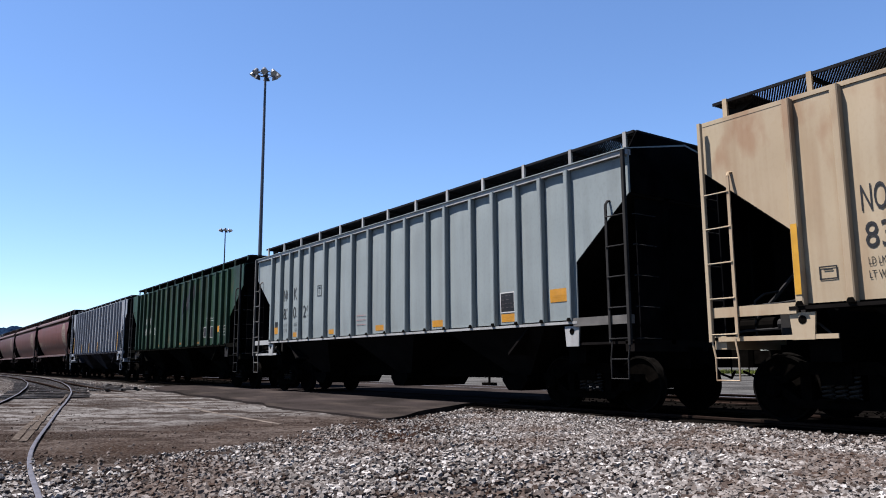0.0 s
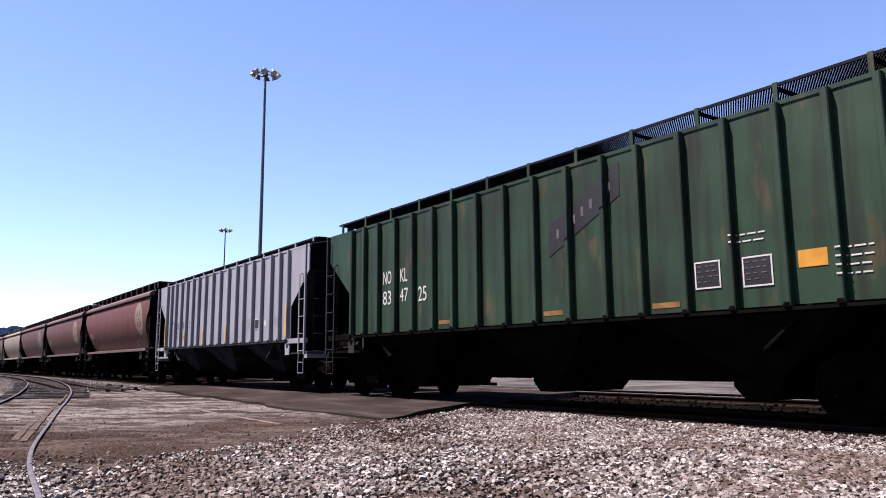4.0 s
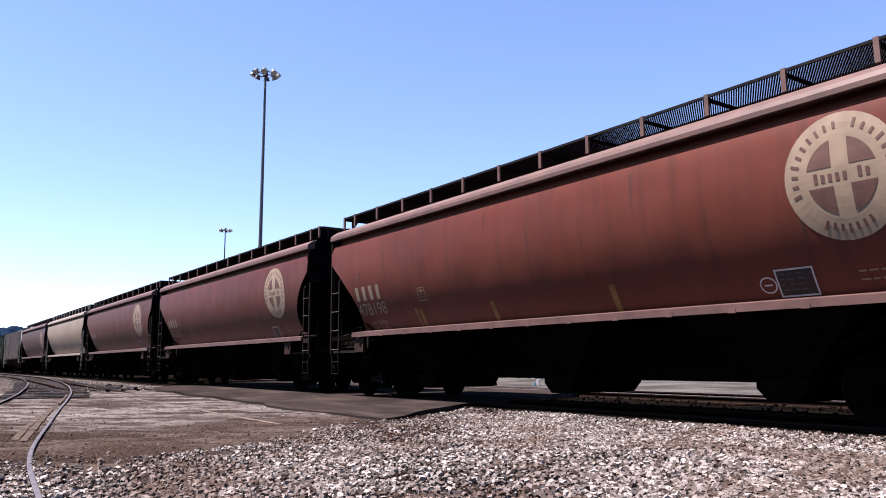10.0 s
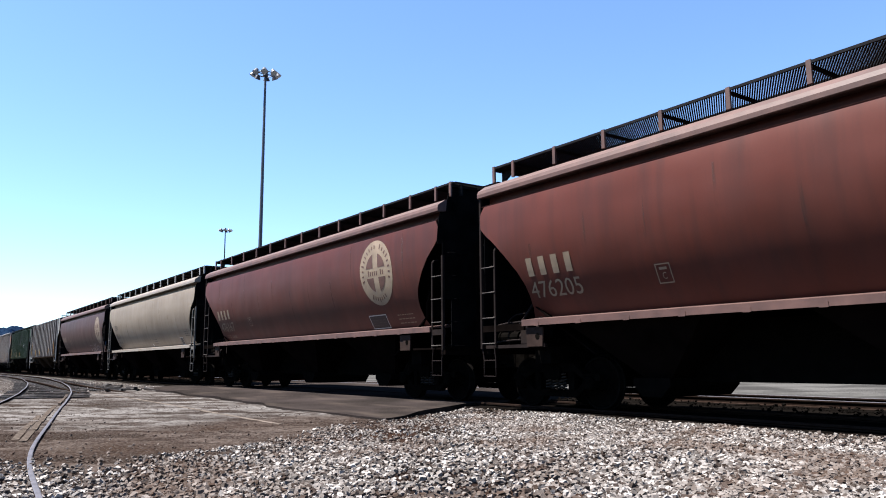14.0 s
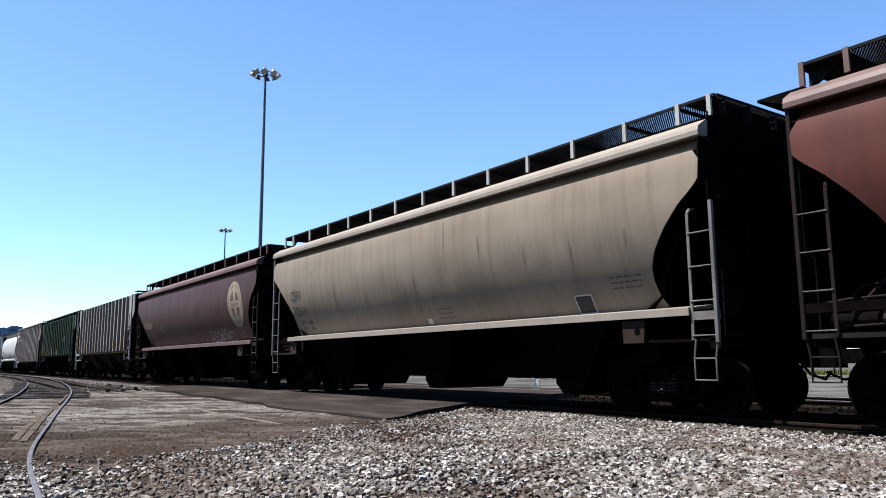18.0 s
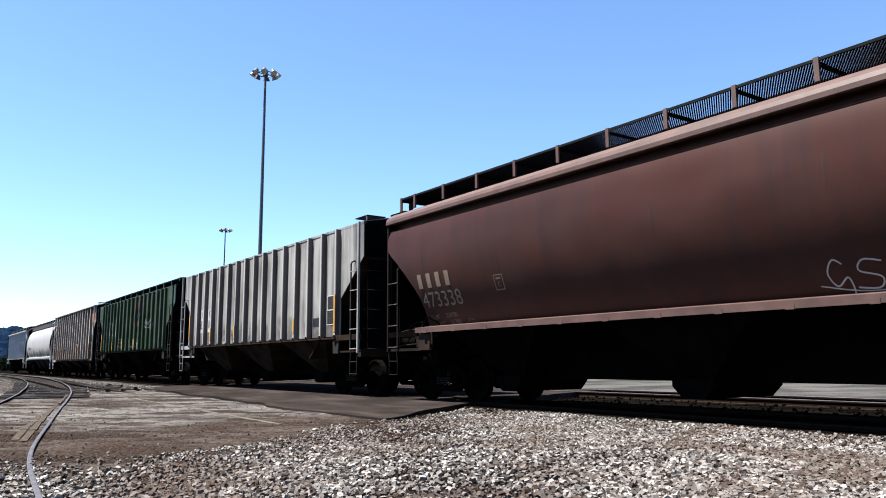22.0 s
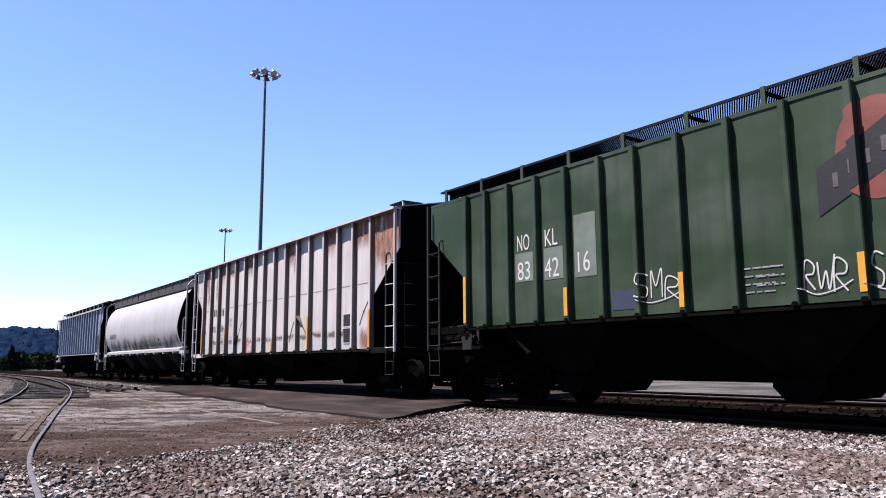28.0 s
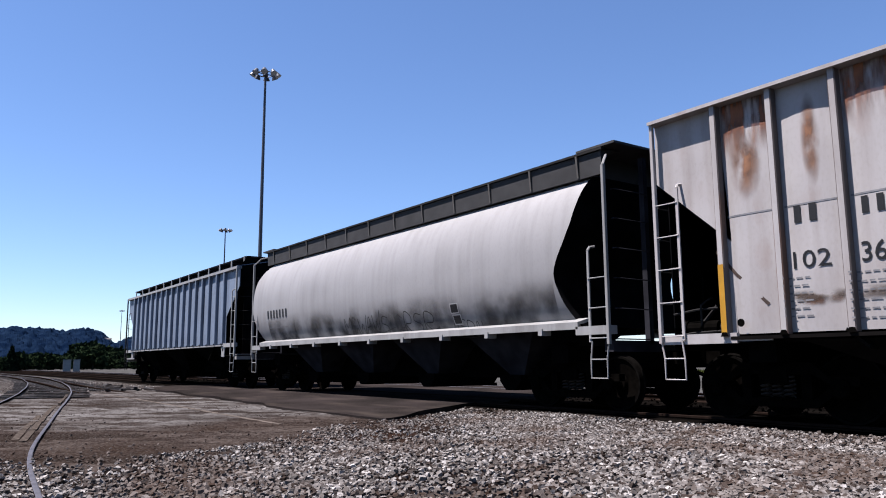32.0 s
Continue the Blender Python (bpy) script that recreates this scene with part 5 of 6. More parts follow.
def ground_material():
    m, n, l, b = material("yard ground")
    c = coords(n)
    turn = n.new("ShaderNodeMapping")
    turn.inputs["Rotation"].default_value = (0, 0, radians(-48))
    l.new(c, turn.inputs["Vector"])
    r = turn.outputs[0]
    # uneven bending of the ruts
    sway = n.new("ShaderNodeTexNoise")
    sway.inputs["Scale"].default_value, sway.inputs["Detail"].default_value = 0.7, 3
    l.new(c, sway.inputs["Vector"])
    add = n.new("ShaderNodeVectorMath")
    add.operation = "MULTIPLY_ADD"
    add.inputs[1].default_value = (1.6, 1.6, 0)
    l.new(sway.outputs["Color"], add.inputs[0])
    l.new(r, add.inputs[2])
    warp = add.outputs[0]
    dirt = mixed(n, l, noise_at(n, l, c, 0.5, detail=4, lo=0.38, hi=0.60), (0.0185, 0.0127, 0.0097), (0.0403, 0.0323, 0.0278))
    # smooth packed ground, drier and paler away from the stones
    dry = smooth_ramp(n, l, plane_of(n, l, c, -1, 0, 7.0, 0.33), 15.6, 18.0)
    pale = mixed(n, l, noise_at(n, l, c, 0.8, detail=4, lo=0.35, hi=0.65), (0.0510, 0.0468, 0.0438), (0.0950, 0.0905, 0.0860))
    dirt = mixed(n, l, times(n, l, dry, 0.9), dirt, pale)
    # broken wet wheel ruts
    ruts = noise_at(n, l, warp, 0.85, (0.36, 1.15, 1), 8, 0.535, 0.575)
    dirt = mixed(n, l, times(n, l, ruts, 0.85), dirt, (0.0106, 0.0076, 0.006))
    fine_ruts = noise_at(n, l, warp, 2.4, (0.42, 1.1, 1), 8, 0.56, 0.61)
    dirt = mixed(n, l, times(n, l, fine_ruts, 0.8), dirt, (0.0118, 0.0085, 0.007))
    # wind-swept pale crust between the ruts
    crust = noise_at(n, l, warp, 0.9, (0.45, 1.1, 1), 7, 0.50, 0.66)
    dirt = mixed(n, l, times(n, l, times(n, l, crust, dry), 0.55), dirt, (0.1250, 0.1205, 0.1160))
    dirt = mixed(n, l, times(n, l, noise_at(n, l, c, 2.2, detail=7, lo=0.53, hi=0.58), 0.7), dirt, (0.0165, 0.0118, 0.0097))
    dirt = mixed(n, l, times(n, l, noise_at(n, l, c, 10, detail=6, lo=0.52, hi=0.60), 0.5), dirt, (0.0142, 0.0102, 0.009))
    dirt = mixed(n, l, times(n, l, noise_at(n, l, c, 28, detail=3, lo=0.54, hi=0.64), 0.4), dirt, (0.0878, 0.0796, 0.0729))
    # gravel dust and rusty fines, darkened to paint in shade between the stones
    fines = mixed(n, l, noise_at(n, l, c, 0.6, detail=5, lo=0.42, hi=0.6), (0.0105, 0.0078, 0.0066), (0.0165, 0.0098, 0.0072))
    side = smooth_ramp(n, l, plane_of(n, l, c, 0.71, 0.71, 1.4, 0.8), -10.4, -9.6)
    col = mixed(n, l, side, dirt, fines)
    # pale lot beyond the second track
    lot = mixed(n, l, noise_at(n, l, c, 0.4, detail=6), (0.028, 0.0275, 0.0265), (0.060, 0.059, 0.056))
    far = smooth_ramp(n, l, plane_of(n, l, c, 0, 1, 0.5, 0.7), 9.2, 10.2)
    col = mixed(n, l, far, col, lot)
    # dark bed under the main track, the train's shade painted into its colour
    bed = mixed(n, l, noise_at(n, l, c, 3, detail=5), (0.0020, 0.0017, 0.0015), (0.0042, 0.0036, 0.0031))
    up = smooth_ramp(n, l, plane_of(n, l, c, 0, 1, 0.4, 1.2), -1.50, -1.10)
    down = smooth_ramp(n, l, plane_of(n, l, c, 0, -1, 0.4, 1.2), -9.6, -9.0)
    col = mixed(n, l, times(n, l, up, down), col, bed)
    l.new(col, b.inputs["Base Color"])
    b.inputs["Roughness"].default_value = 0.95
    b.inputs["Specular IOR Level"].default_value = 0.0
    bumped(n, l, b, noise_at(n, l, c, 9, detail=7, lo=0.2, hi=0.8), 1.0, 0.07)
    return m


GROUND = ground_material()


def ground_z(x, y):
    """The ground's height: a flat yard, slightly raised under the tracks."""
    z = -0.15 + 0.09 * max(0.0, 1 - max(0.0, abs(y) - 1.0) / 0.8)
    if -80 < x < 30 and -14 < y < 40:
        z += 0.016 * noise.noise((x * 0.5, y * 0.5, 0.3)) + 0.010 * noise.noise((x * 2.1, y * 2.1, 1.3))
        if x < -9:
            z += 0.008 * noise.noise(((x + y) * 0.6, (x - y) * 3.2, 4.1))
    return z


def axis(near, far, step):
    a = [near[0] + step * i for i in range(int((near[1] - near[0]) / step) + 1)]
    lo = [near[0] - d for d in (3, 10, 30, 90, 300)] + [-far]
    hi = [near[1] + d for d in (3, 10, 30, 90, 300)] + [far]
    return lo[::-1] + a + hi


xs, ys = axis((-45, 6), 4000, 0.20), axis((-12, 10), 4000, 0.16)
g = Geo()
g.v = [(x, y, ground_z(x, y)) for x in xs for y in ys]
w = len(ys)
g.f = [(i * w + j, (i + 1) * w + j, (i + 1) * w + j + 1, i * w + j + 1) for i in range(len(xs) - 1) for j in range(len(ys) - 1)]
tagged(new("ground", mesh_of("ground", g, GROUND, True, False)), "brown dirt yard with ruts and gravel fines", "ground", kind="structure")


# the asphalt apron of the grade crossing
def asphalt_material():
    m, n, l, b = material("worn asphalt")
    c = coords(n)
    col = mixed(n, l, noise_at(n, l, c, 0.5, detail=6, lo=0.35, hi=0.65), (0.0094, 0.008, 0.0074), (0.0188, 0.0154, 0.0147))
    col = mixed(n, l, times(n, l, noise_at(n, l, c, 1.1, (0.4, 1.6, 1), 7, 0.52, 0.7), 0.6), col, (0.0375, 0.0301, 0.0255))
    col = mixed(n, l, times(n, l, noise_at(n, l, c, 60, detail=2, lo=0.5, hi=0.7), 0.3), col, (0.0429, 0.0389, 0.0355))
    l.new(col, b.inputs["Base Color"])
    b.inputs["Roughness"].default_value = 0.95
    b.inputs["Specular IOR Level"].default_value = 0.0
    bumped(n, l, b, noise_at(n, l, c, 40, detail=4, lo=0.2, hi=0.8), 0.4, 0.01)
    return m


ASPHALT = asphalt_material()


def apron(u, v):
    """u along the track from the right edge, v across it."""
    y = -4.05 + 10.5 * v + (1 - v) * 1.15 * u
    x = -11.15 - 0.47 * (y + 4.05) - (20.5 + 1.0 * v) * u
    x += 0.30 * noise.noise((y * 0.9, 0.4, 3.1)) * max(0.0, 1 - u * 20)
    y += (0.34 * noise.noise((x * 0.35, 2.2, 0)) + 0.16 * noise.noise((x * 1.0, 7.2, 0))) * max(0.0, 1 - v * 8)
    z = -0.012 - 0.10 * max(0.0, min(1.0, (-1.3 - y) / 2.6)) - 0.05 * max(0, u - 0.8) * 5
    return (x, y, z + 0.006 * noise.noise((x * 0.7, y * 0.7, 9)))


g = Geo().sheet(apron, 70, 50)
k = 51
low = [(x, y, -0.30) for x, y, z in g.v]
rim = list(range(0, k)) + [i * k + 50 for i in range(1, 71)] + [70 * k + j for j in range(49, -1, -1)] + [i * k for i in range(69, 0, -1)]
base = len(g.v)
g.v += [low[i] for i in rim]
g.f += [(rim[i], rim[(i + 1) % len(rim)], base + (i + 1) % len(rim), base + i) for i in range(len(rim))]
tagged(new("road_crossing", mesh_of("road_crossing", g, ASPHALT, True)), "dark worn asphalt apron of a grade crossing", "road", kind="structure")


# ---- tracks ----
def rail_along(name, parent, pts, top=0.0, head=0.036, rusty=False):
    """A rail swept along a line of (x, y)."""
    prof = [(-0.068, -0.165), (0.068, -0.165), (0.068, -0.15), (0.012, -0.125), (0.012, -0.045), (head, -0.035), (head, -0.006), (head - 0.008, 0), (-head + 0.008, 0), (-head, -0.006), (-head, -0.035), (-0.012, -0.045), (-0.012, -0.125), (-0.068, -0.15)]
    g = Geo()
    k = len(prof)
    for i, (x, y) in enumerate(pts):
        a, b = pts[max(0, i - 1)], pts[min(len(pts) - 1, i + 1)]
        t = Vector((b[0] - a[0], b[1] - a[1], 0)).normalized()
        nx, ny = -t.y, t.x
        zt = top(x) if callable(top) else top
        g.v += [(x + nx * o, y + ny * o, zt + z) for o, z in prof]
    for i in range(len(pts) - 1):
        g.f += [(i * k + j, i * k + (j + 1) % k, (i + 1) * k + (j + 1) % k, (i + 1) * k + j) for j in range(k)]
    g.f += [tuple(range(k)), tuple(range((len(pts) - 1) * k, len(pts) * k))[::-1]]
    me = mesh_of(name, g, RAIL_RUST)
    me.materials.append(RAIL_TOP)
    if not rusty:
        for p in me.polygons:
            if p.index < (len(pts) - 1) * k and p.index % k in (6, 7, 8):
                p.material_index = 1
    return part(name, me, None, parent)


def ties_along(parent, line, mat, step=0.55, length=2.6, top=-0.15, limit=300):
    me = mesh_of("tie", Geo().bevel_box(-0.115, 0.115, -length / 2, length / 2, -0.20, 0.0, 0.015), mat)
    acc, count = 0.0, 0
    for (a, b) in zip(line, line[1:]):
        d = math.hypot(b[0] - a[0], b[1] - a[1])
        while acc < d and count < limit:
            u = acc / d
            ang = math.degrees(math.atan2(b[1] - a[1], b[0] - a[0])) + random.uniform(-1.2, 1.2)
            part("tie", me, None, parent, at=pose(a[0] + (b[0] - a[0]) * u, a[1] + (b[1] - a[1]) * u + random.uniform(-0.04, 0.04), top + random.uniform(-0.012, 0.008), 0, 0, ang))
            acc += step
            count += 1
        acc -= d


def shifted(line, d):
    out = []
    for i, (x, y) in enumerate(line):
        a, b = line[max(0, i - 1)], line[min(len(line) - 1, i + 1)]
        t = Vector((b[0] - a[0], b[1] - a[1], 0)).normalized()
        out.append((x - t.y * d, y + t.x * d))
    return out


TIE = plain("creosoted timber", (0.024, 0.019, 0.016), 0.9, 0, 0.45, 9)
straight = [(-320 + 10 * i, 0.0) for i in range(36)]
main = thing("main_track", "main railway track with worn rails under the train", "railway track", kind="structure")
# rust-dark rail tops stand in for the shade under the train
for y in (-0.753, 0.753):
    rail_along("rail", main, shifted(straight, y), rusty=True)
DARKTIE = plain("near-black timber", (0.005, 0.004, 0.0035), 0.95, 0, 0.45, 9, 0.0)
ties_along(main, [(-60, 0.0), (10, 0.0)], DARKTIE, top=-0.155)
second = thing("second_track", "parallel railway track behind the train", "railway track", kind="structure")
for y in (5.0, 6.5):
    rail_along("rail", second, shifted(straight, y))
ties_along(second, [(-60, 5.75), (6, 5.75)], DARKTIE, top=-0.145)
siding = thing("siding_track", "rusty curving siding track half sunk in dirt", "railway track", kind="structure")
def siding_top(x):
    """The railhead stands clear near the switch and sinks into the dirt here."""
    return -0.11 + 0.085 * max(0.0, min(1.0, (-x - 21) / 9))


def lifted(p, q):
    k = (EYE[2] - siding_top(p)) / 0.877
    return (k * p, EYE[1] + k * (q - EYE[1]))


near_rail = bend([lifted(p, q) for p, q in [(5.0, -10.32), (-2.0, -10.07), (-5.8, -9.84), (-8.9, -9.53), (-13.17, -8.78), (-17.5, -7.99), (-20.06, -7.50), (-25.85, -6.46), (-30.0, -5.80), (-36.85, -4.86), (-48.0, -3.66), (-66.0, -2.50), (-110.0, -2.30), (-220.0, -2.30)]])
rail_along("rail", siding, near_rail, top=siding_top, head=0.023)
rail_along("rail", siding, shifted(near_rail, 1.50), top=siding_top, head=0.023)
ties_along(siding, shifted(near_rail, 0.75)[108:], TIE, step=1.05, top=-0.118, limit=60)
DUSTY = plain("dust-covered rail", (0.12, 0.10, 0.083), 0.95, 0, 0.35, 5, 0.05)
def spur_top(x):
    return -0.03 - 0.125 * max(0.0, min(1.0, (x + 37) / 11))


spur = thing("spur_track", "old rail sunk in the dirt beside the crossing", "railway track", kind="structure")
rail_along("rail", spur, bend([(-110, -2.3), (-76.7, -2.45), (-60.6, -2.9), (-43.2, -4.04), (-35.1, -4.46), (-29.1, -4.32), (-25.0, -4.18)]), top=spur_top, rusty=True)
rail_along("rail", spur, bend([(-64.7, -4.4), (-49.9, -4.92), (-34.2, -5.63), (-25.0, -5.73)]), top=spur_top, rusty=True)
rail_along("rail", spur, bend([(-28.3, -5.33), (-24.0, -5.27), (-19.0, -5.37), (-14.3, -5.56), (-11.6, -5.64)]), top=-0.139, head=0.04, rusty=True).data.materials[0] = DUSTY
ties_along(spur, [(-75, -2.9), (-54.0, -3.7), (-38.0, -4.6), (-30.0, -4.6)], TIE, top=-0.118, step=1.1)
def switch_debris():
    """Broken timbers lying between the yard tracks."""
    for k in range(22):
        x, y = -29.5 - 15 * random.random(), random.uniform(-6.2, -2.6)
        long, wide = random.uniform(0.6, 1.8), random.uniform(0.04, 0.08)
        g = Geo().bevel_box(-long / 2, long / 2, -wide, wide, 0.0, random.uniform(0.03, 0.065), 0.012)
        ob = thing("broken_tie", "broken dark timber tie lying in yard dirt", "timber", "broken ties by the switch", at=pose(x, y, -0.15, random.uniform(-3, 3), random.uniform(-4, 4), random.gauss(8, 22)))
        part("timber", g, TIE, ob)


switch_debris()
PLANK = plain("bleached crossing plank", (0.085, 0.071, 0.060), 0.95, 0, 0.7, 16, 0.0)
planks = thing("crossing_planks", "bleached timber planks beside the siding rail", "crossing plank", kind="structure")
for offset, wide, far, near, top in ((0.17, 0.045, -20.5, -10.9, -0.130), (0.29, 0.045, -17.2, -11.2, -0.138), (0.13, 0.035, -27.5, -20.8, -0.120)):
    line = [q for q in shifted(near_rail, offset) if far < q[0] < near]
    for (a, b) in zip(line[::6], line[6::6]):
        ang = math.degrees(math.atan2(b[1] - a[1], b[0] - a[0])) + random.uniform(-0.8, 0.8)
        d = math.hypot(b[0] - a[0], b[1] - a[1])
        part("plank", Geo().bevel_box(-d / 2 + 0.02, d / 2 - 0.02, -wide, wide, -0.1, 0.0, 0.03), PLANK, planks, at=pose((a[0] + b[0]) / 2, (a[1] + b[1]) / 2, top + random.uniform(-0.008, 0.006), random.uniform(-2, 2), 0, ang))


# ---- stones ----
def stone_material():
    m, n, l, b = material("ballast stone")
    isl = n.new("ShaderNodeNewGeometry").outputs["Random Per Island"]
    ramp = n.new("ShaderNodeValToRGB")
    e = ramp.color_ramp.elements
    e[0].position, e[0].color = 0.0, (0.008, 0.006, 0.0047, 1)
    e[1].position, e[1].color = 1.0, (0.31, 0.295, 0.28, 1)
    for p, c in ((0.15, (0.028, 0.023, 0.020, 1)), (0.34, (0.071, 0.064, 0.058, 1)), (0.62, (0.122, 0.113, 0.105, 1)), (0.86, (0.178, 0.167, 0.157, 1))):
        k = e.new(p)
        k.color = c
    l.new(isl, ramp.inputs[0])
    c = coords(n)
    col = mixed(n, l, times(n, l, noise_at(n, l, c, 40, detail=4, lo=0.4, hi=0.7), 0.4), ramp.outputs[0], (0.0529, 0.0395, 0.0335))
    # rusty brown dust lying in patches
    dust = noise_at(n, l, c, 0.75, detail=5, lo=0.47, hi=0.64)
    col = mixed(n, l, times(n, l, dust, 0.64), col, (0.040, 0.027, 0.020))
    l.new(col, b.inputs["Base Color"])
    b.inputs["Roughness"].default_value = 0.9
    b.inputs["Specular IOR Level"].default_value = 0.03
    bumped(n, l, b, noise_at(n, l, c, 90, detail=3, lo=0.2, hi=0.8), 0.4, 0.006)
    return m


STONE = stone_material()
rng = np.random.default_rng(11)
BEDSTONE = plain("near-black ballast stone", (0.005, 0.0045, 0.004), 0.95, 0, 0.6, 20, 0.0)
CLOD = plain("dark clod dirt", (0.055, 0.038, 0.030), 0.95, 0, 0.6, 30, 0.1)
LOOSE = plain("dusty loose stone", (0.12, 0.10, 0.088), 0.95, 0, 0.6, 20, 0.1)
CUBE = np.array([(x, y, z) for x in (-1, 1) for y in (-1, 1) for z in (-1, 1)]) * 0.72
CUBE_TRI = np.array([(0, 1, 3), (0, 3, 2), (4, 6, 7), (4, 7, 5), (0, 4, 5), (0, 5, 1), (2, 3, 7), (2, 7, 6), (0, 2, 6), (0, 6, 4), (1, 5, 7), (1, 7, 3)])


def scatter(name, pts, sizes, label, category, mat=None, lift=0.30):
    """Broken angular stones, as one mesh."""
    n = len(pts)
    shape = (CUBE[None] + rng.uniform(-0.30, 0.30, (n, 8, 3))) * (sizes[:, None] * rng.uniform(0.55, 1.2, (n, 3)))[:, None, :]
    q = rng.normal(size=(n, 4))
    q /= np.linalg.norm(q, axis=1)[:, None]
    a, b, c, d = q.T
    rot = np.stack([np.stack([1 - 2 * (c * c + d * d), 2 * (b * c - a * d), 2 * (b * d + a * c)], -1), np.stack([2 * (b * c + a * d), 1 - 2 * (b * b + d * d), 2 * (c * d - a * b)], -1), np.stack([2 * (b * d - a * c), 2 * (c * d + a * b), 1 - 2 * (b * b + c * c)], -1)], 1)
    v = np.einsum("nij,nkj->nki", rot, shape) * np.array((1, 1, 0.8)) + pts[:, None, :]
    v[:, :, 2] += (sizes * (lift + rng.uniform(-0.3, 1.0, n)))[:, None]
    f = (CUBE_TRI[None] + 8 * np.arange(n)[:, None, None]).reshape(-1)
    me = bpy.data.meshes.new(name)
    me.vertices.add(8 * n)
    me.vertices.foreach_set("co", v.reshape(-1))
    me.loops.add(36 * n)
    me.loops.foreach_set("vertex_index", f.astype(np.int32))
    me.polygons.add(12 * n)
    me.polygons.foreach_set("loop_start", np.arange(0, 36 * n, 3, dtype=np.int32))
    me.update(calc_edges=True)
    me.shade_flat()
    me.materials.append(mat or STONE)
    return tagged(new(name, me), label, category, kind="stuff")


def stone_edge(y):
    """Where the stone bed begins, as x at a given y."""
    return np.interp(y, [-10.2, -9.6, -8.74, -7.25, -5.8, -3.9, 1.0], [-9.3, -9.0, -8.3, -8.8, -10.3, -11.15, -13.45])


def near_gravel():
    n = 430000
    x, y = rng.uniform(-13.2, 0.5, n), rng.uniform(-10.9, -1.28, n)
    d = x - stone_edge(y)
    patchy = np.array([noise.noise((a * 0.55, b * 0.55, 7.7)) for a, b in zip(x, y)])
    fine = np.array([noise.noise((a * 1.7, b * 1.7, 2.7)) for a, b in zip(x, y)])
    want = np.clip(d / 2.6 + 0.06 + 0.35 * fine, 0.03, 1.0) * np.clip(0.80 + 1.2 * patchy, 0.15, 1.0)
    # the dirtier band between the bed and the near bank
    band_d = np.abs((x + 7.6) * 0.42 + (y + 5.3) * 0.91)
    t = np.clip((band_d + 0.9 * fine - 0.35) / 1.1, 0, 1)
    want *= np.where(x > -12, 0.27 + 0.73 * t * t * (3 - 2 * t), 1.0)
    want = want * np.clip(0.70 + (y + 9.8) * 0.3, 0.55, 1.0)
    want = want * np.where(y < -8.7, np.clip(0.42 + (x + 8.5) / 7, 0.35, 1.0), 1.0)
    want = np.where(d < -0.05, 0, want)
    # thinner behind the near bank's edge
    want *= np.clip(1.25 + ((y + 10.3) * 0.61 - (x + 6.3) * 0.79) * 0.55, 0.12, 1.0)
    keep = rng.random(n) < want
    x, y = x[keep], y[keep]
    z = np.array([ground_z(a, b) for a, b in zip(x, y)])
    size = (0.0114 + 0.0136 * rng.random(len(x)) ** 1.6) * (1 + 0.25 * np.clip((x + 8.5) / 4, 0, 1))
    scatter("gravel", np.stack([x, y, z], -1), size, "pale angular ballast gravel beside the track", "gravel")


def side_gravel():
    """The same bed farther along the track, more thinly built."""
    n = 26000
    x, y = rng.uniform(0.4, 26, n), rng.uniform(-9.6, -1.12, n)
    keep = rng.random(n) < np.clip(1.1 - x / 30, 0.1, 1) * np.clip((y + 10.4) / 1.5, 0, 1)
    x, y = x[keep], y[keep]
    z = np.array([ground_z(a, b) for a, b in zip(x, y)])
    scatter("track_side_gravel", np.stack([x, y, z], -1), 0.016 + 0.016 * rng.random(len(x)), "pale angular gravel along the track", "gravel")


def stray_stones():
    n = 3000
    x, y = rng.uniform(-30, -5, n), rng.uniform(-10.4, -2.5, n)
    patchy = np.array([noise.noise((a * 0.4, b * 0.4, 3.1)) for a, b in zip(x, y)])
    rail = np.interp(-x, [5.8, 8.9, 14.7, 20.3, 31.6], [-9.86, -9.55, -8.63, -7.6, -5.52])
    want = 0.05 + 0.25 * np.clip(patchy, 0, 1) + 0.75 * np.exp(-((y - rail - 0.5) / 0.55) ** 2) * (x > -15)
    keep = (rng.random(n) < want) & (x < stone_edge(y) + 0.3) & ~((y > -4.6) & (x < -11.4))
    x, y = x[keep], y[keep]
    z = np.array([ground_z(a, b) for a, b in zip(x, y)])
    scatter("loose_stones", np.stack([x, y, z], -1), 0.006 + 0.016 * rng.random(len(x)) ** 2, "scattered loose stones on packed dirt", "stones", LOOSE, lift=0.1)
    # rubble between the yard tracks farther off
    n = 22000
    x, y = rng.uniform(-90, -29, n), rng.uniform(-9.0, -1.1, n)
    want = np.where(y > -6.0, 0.8, 0.3) * (y < -1.3)
    keep = (rng.random(n) < want) & ~((x > -34) & (y > -4.5))
    x, y = x[keep], y[keep]
    scatter("yard_ballast", np.stack([x, y, np.full(len(x), -0.15)], -1), rng.uniform(0.010, 0.024, len(x)), "dusty ballast rubble between the yard tracks", "gravel")
    n = 5000
    x, y = rng.uniform(-60, 4, n), rng.uniform(2.3, 7.4, n)
    scatter("far_ballast", np.stack([x, y, np.full(n, -0.15)], -1), rng.uniform(0.015, 0.040, n), "dark ballast along the second track", "gravel", BEDSTONE)


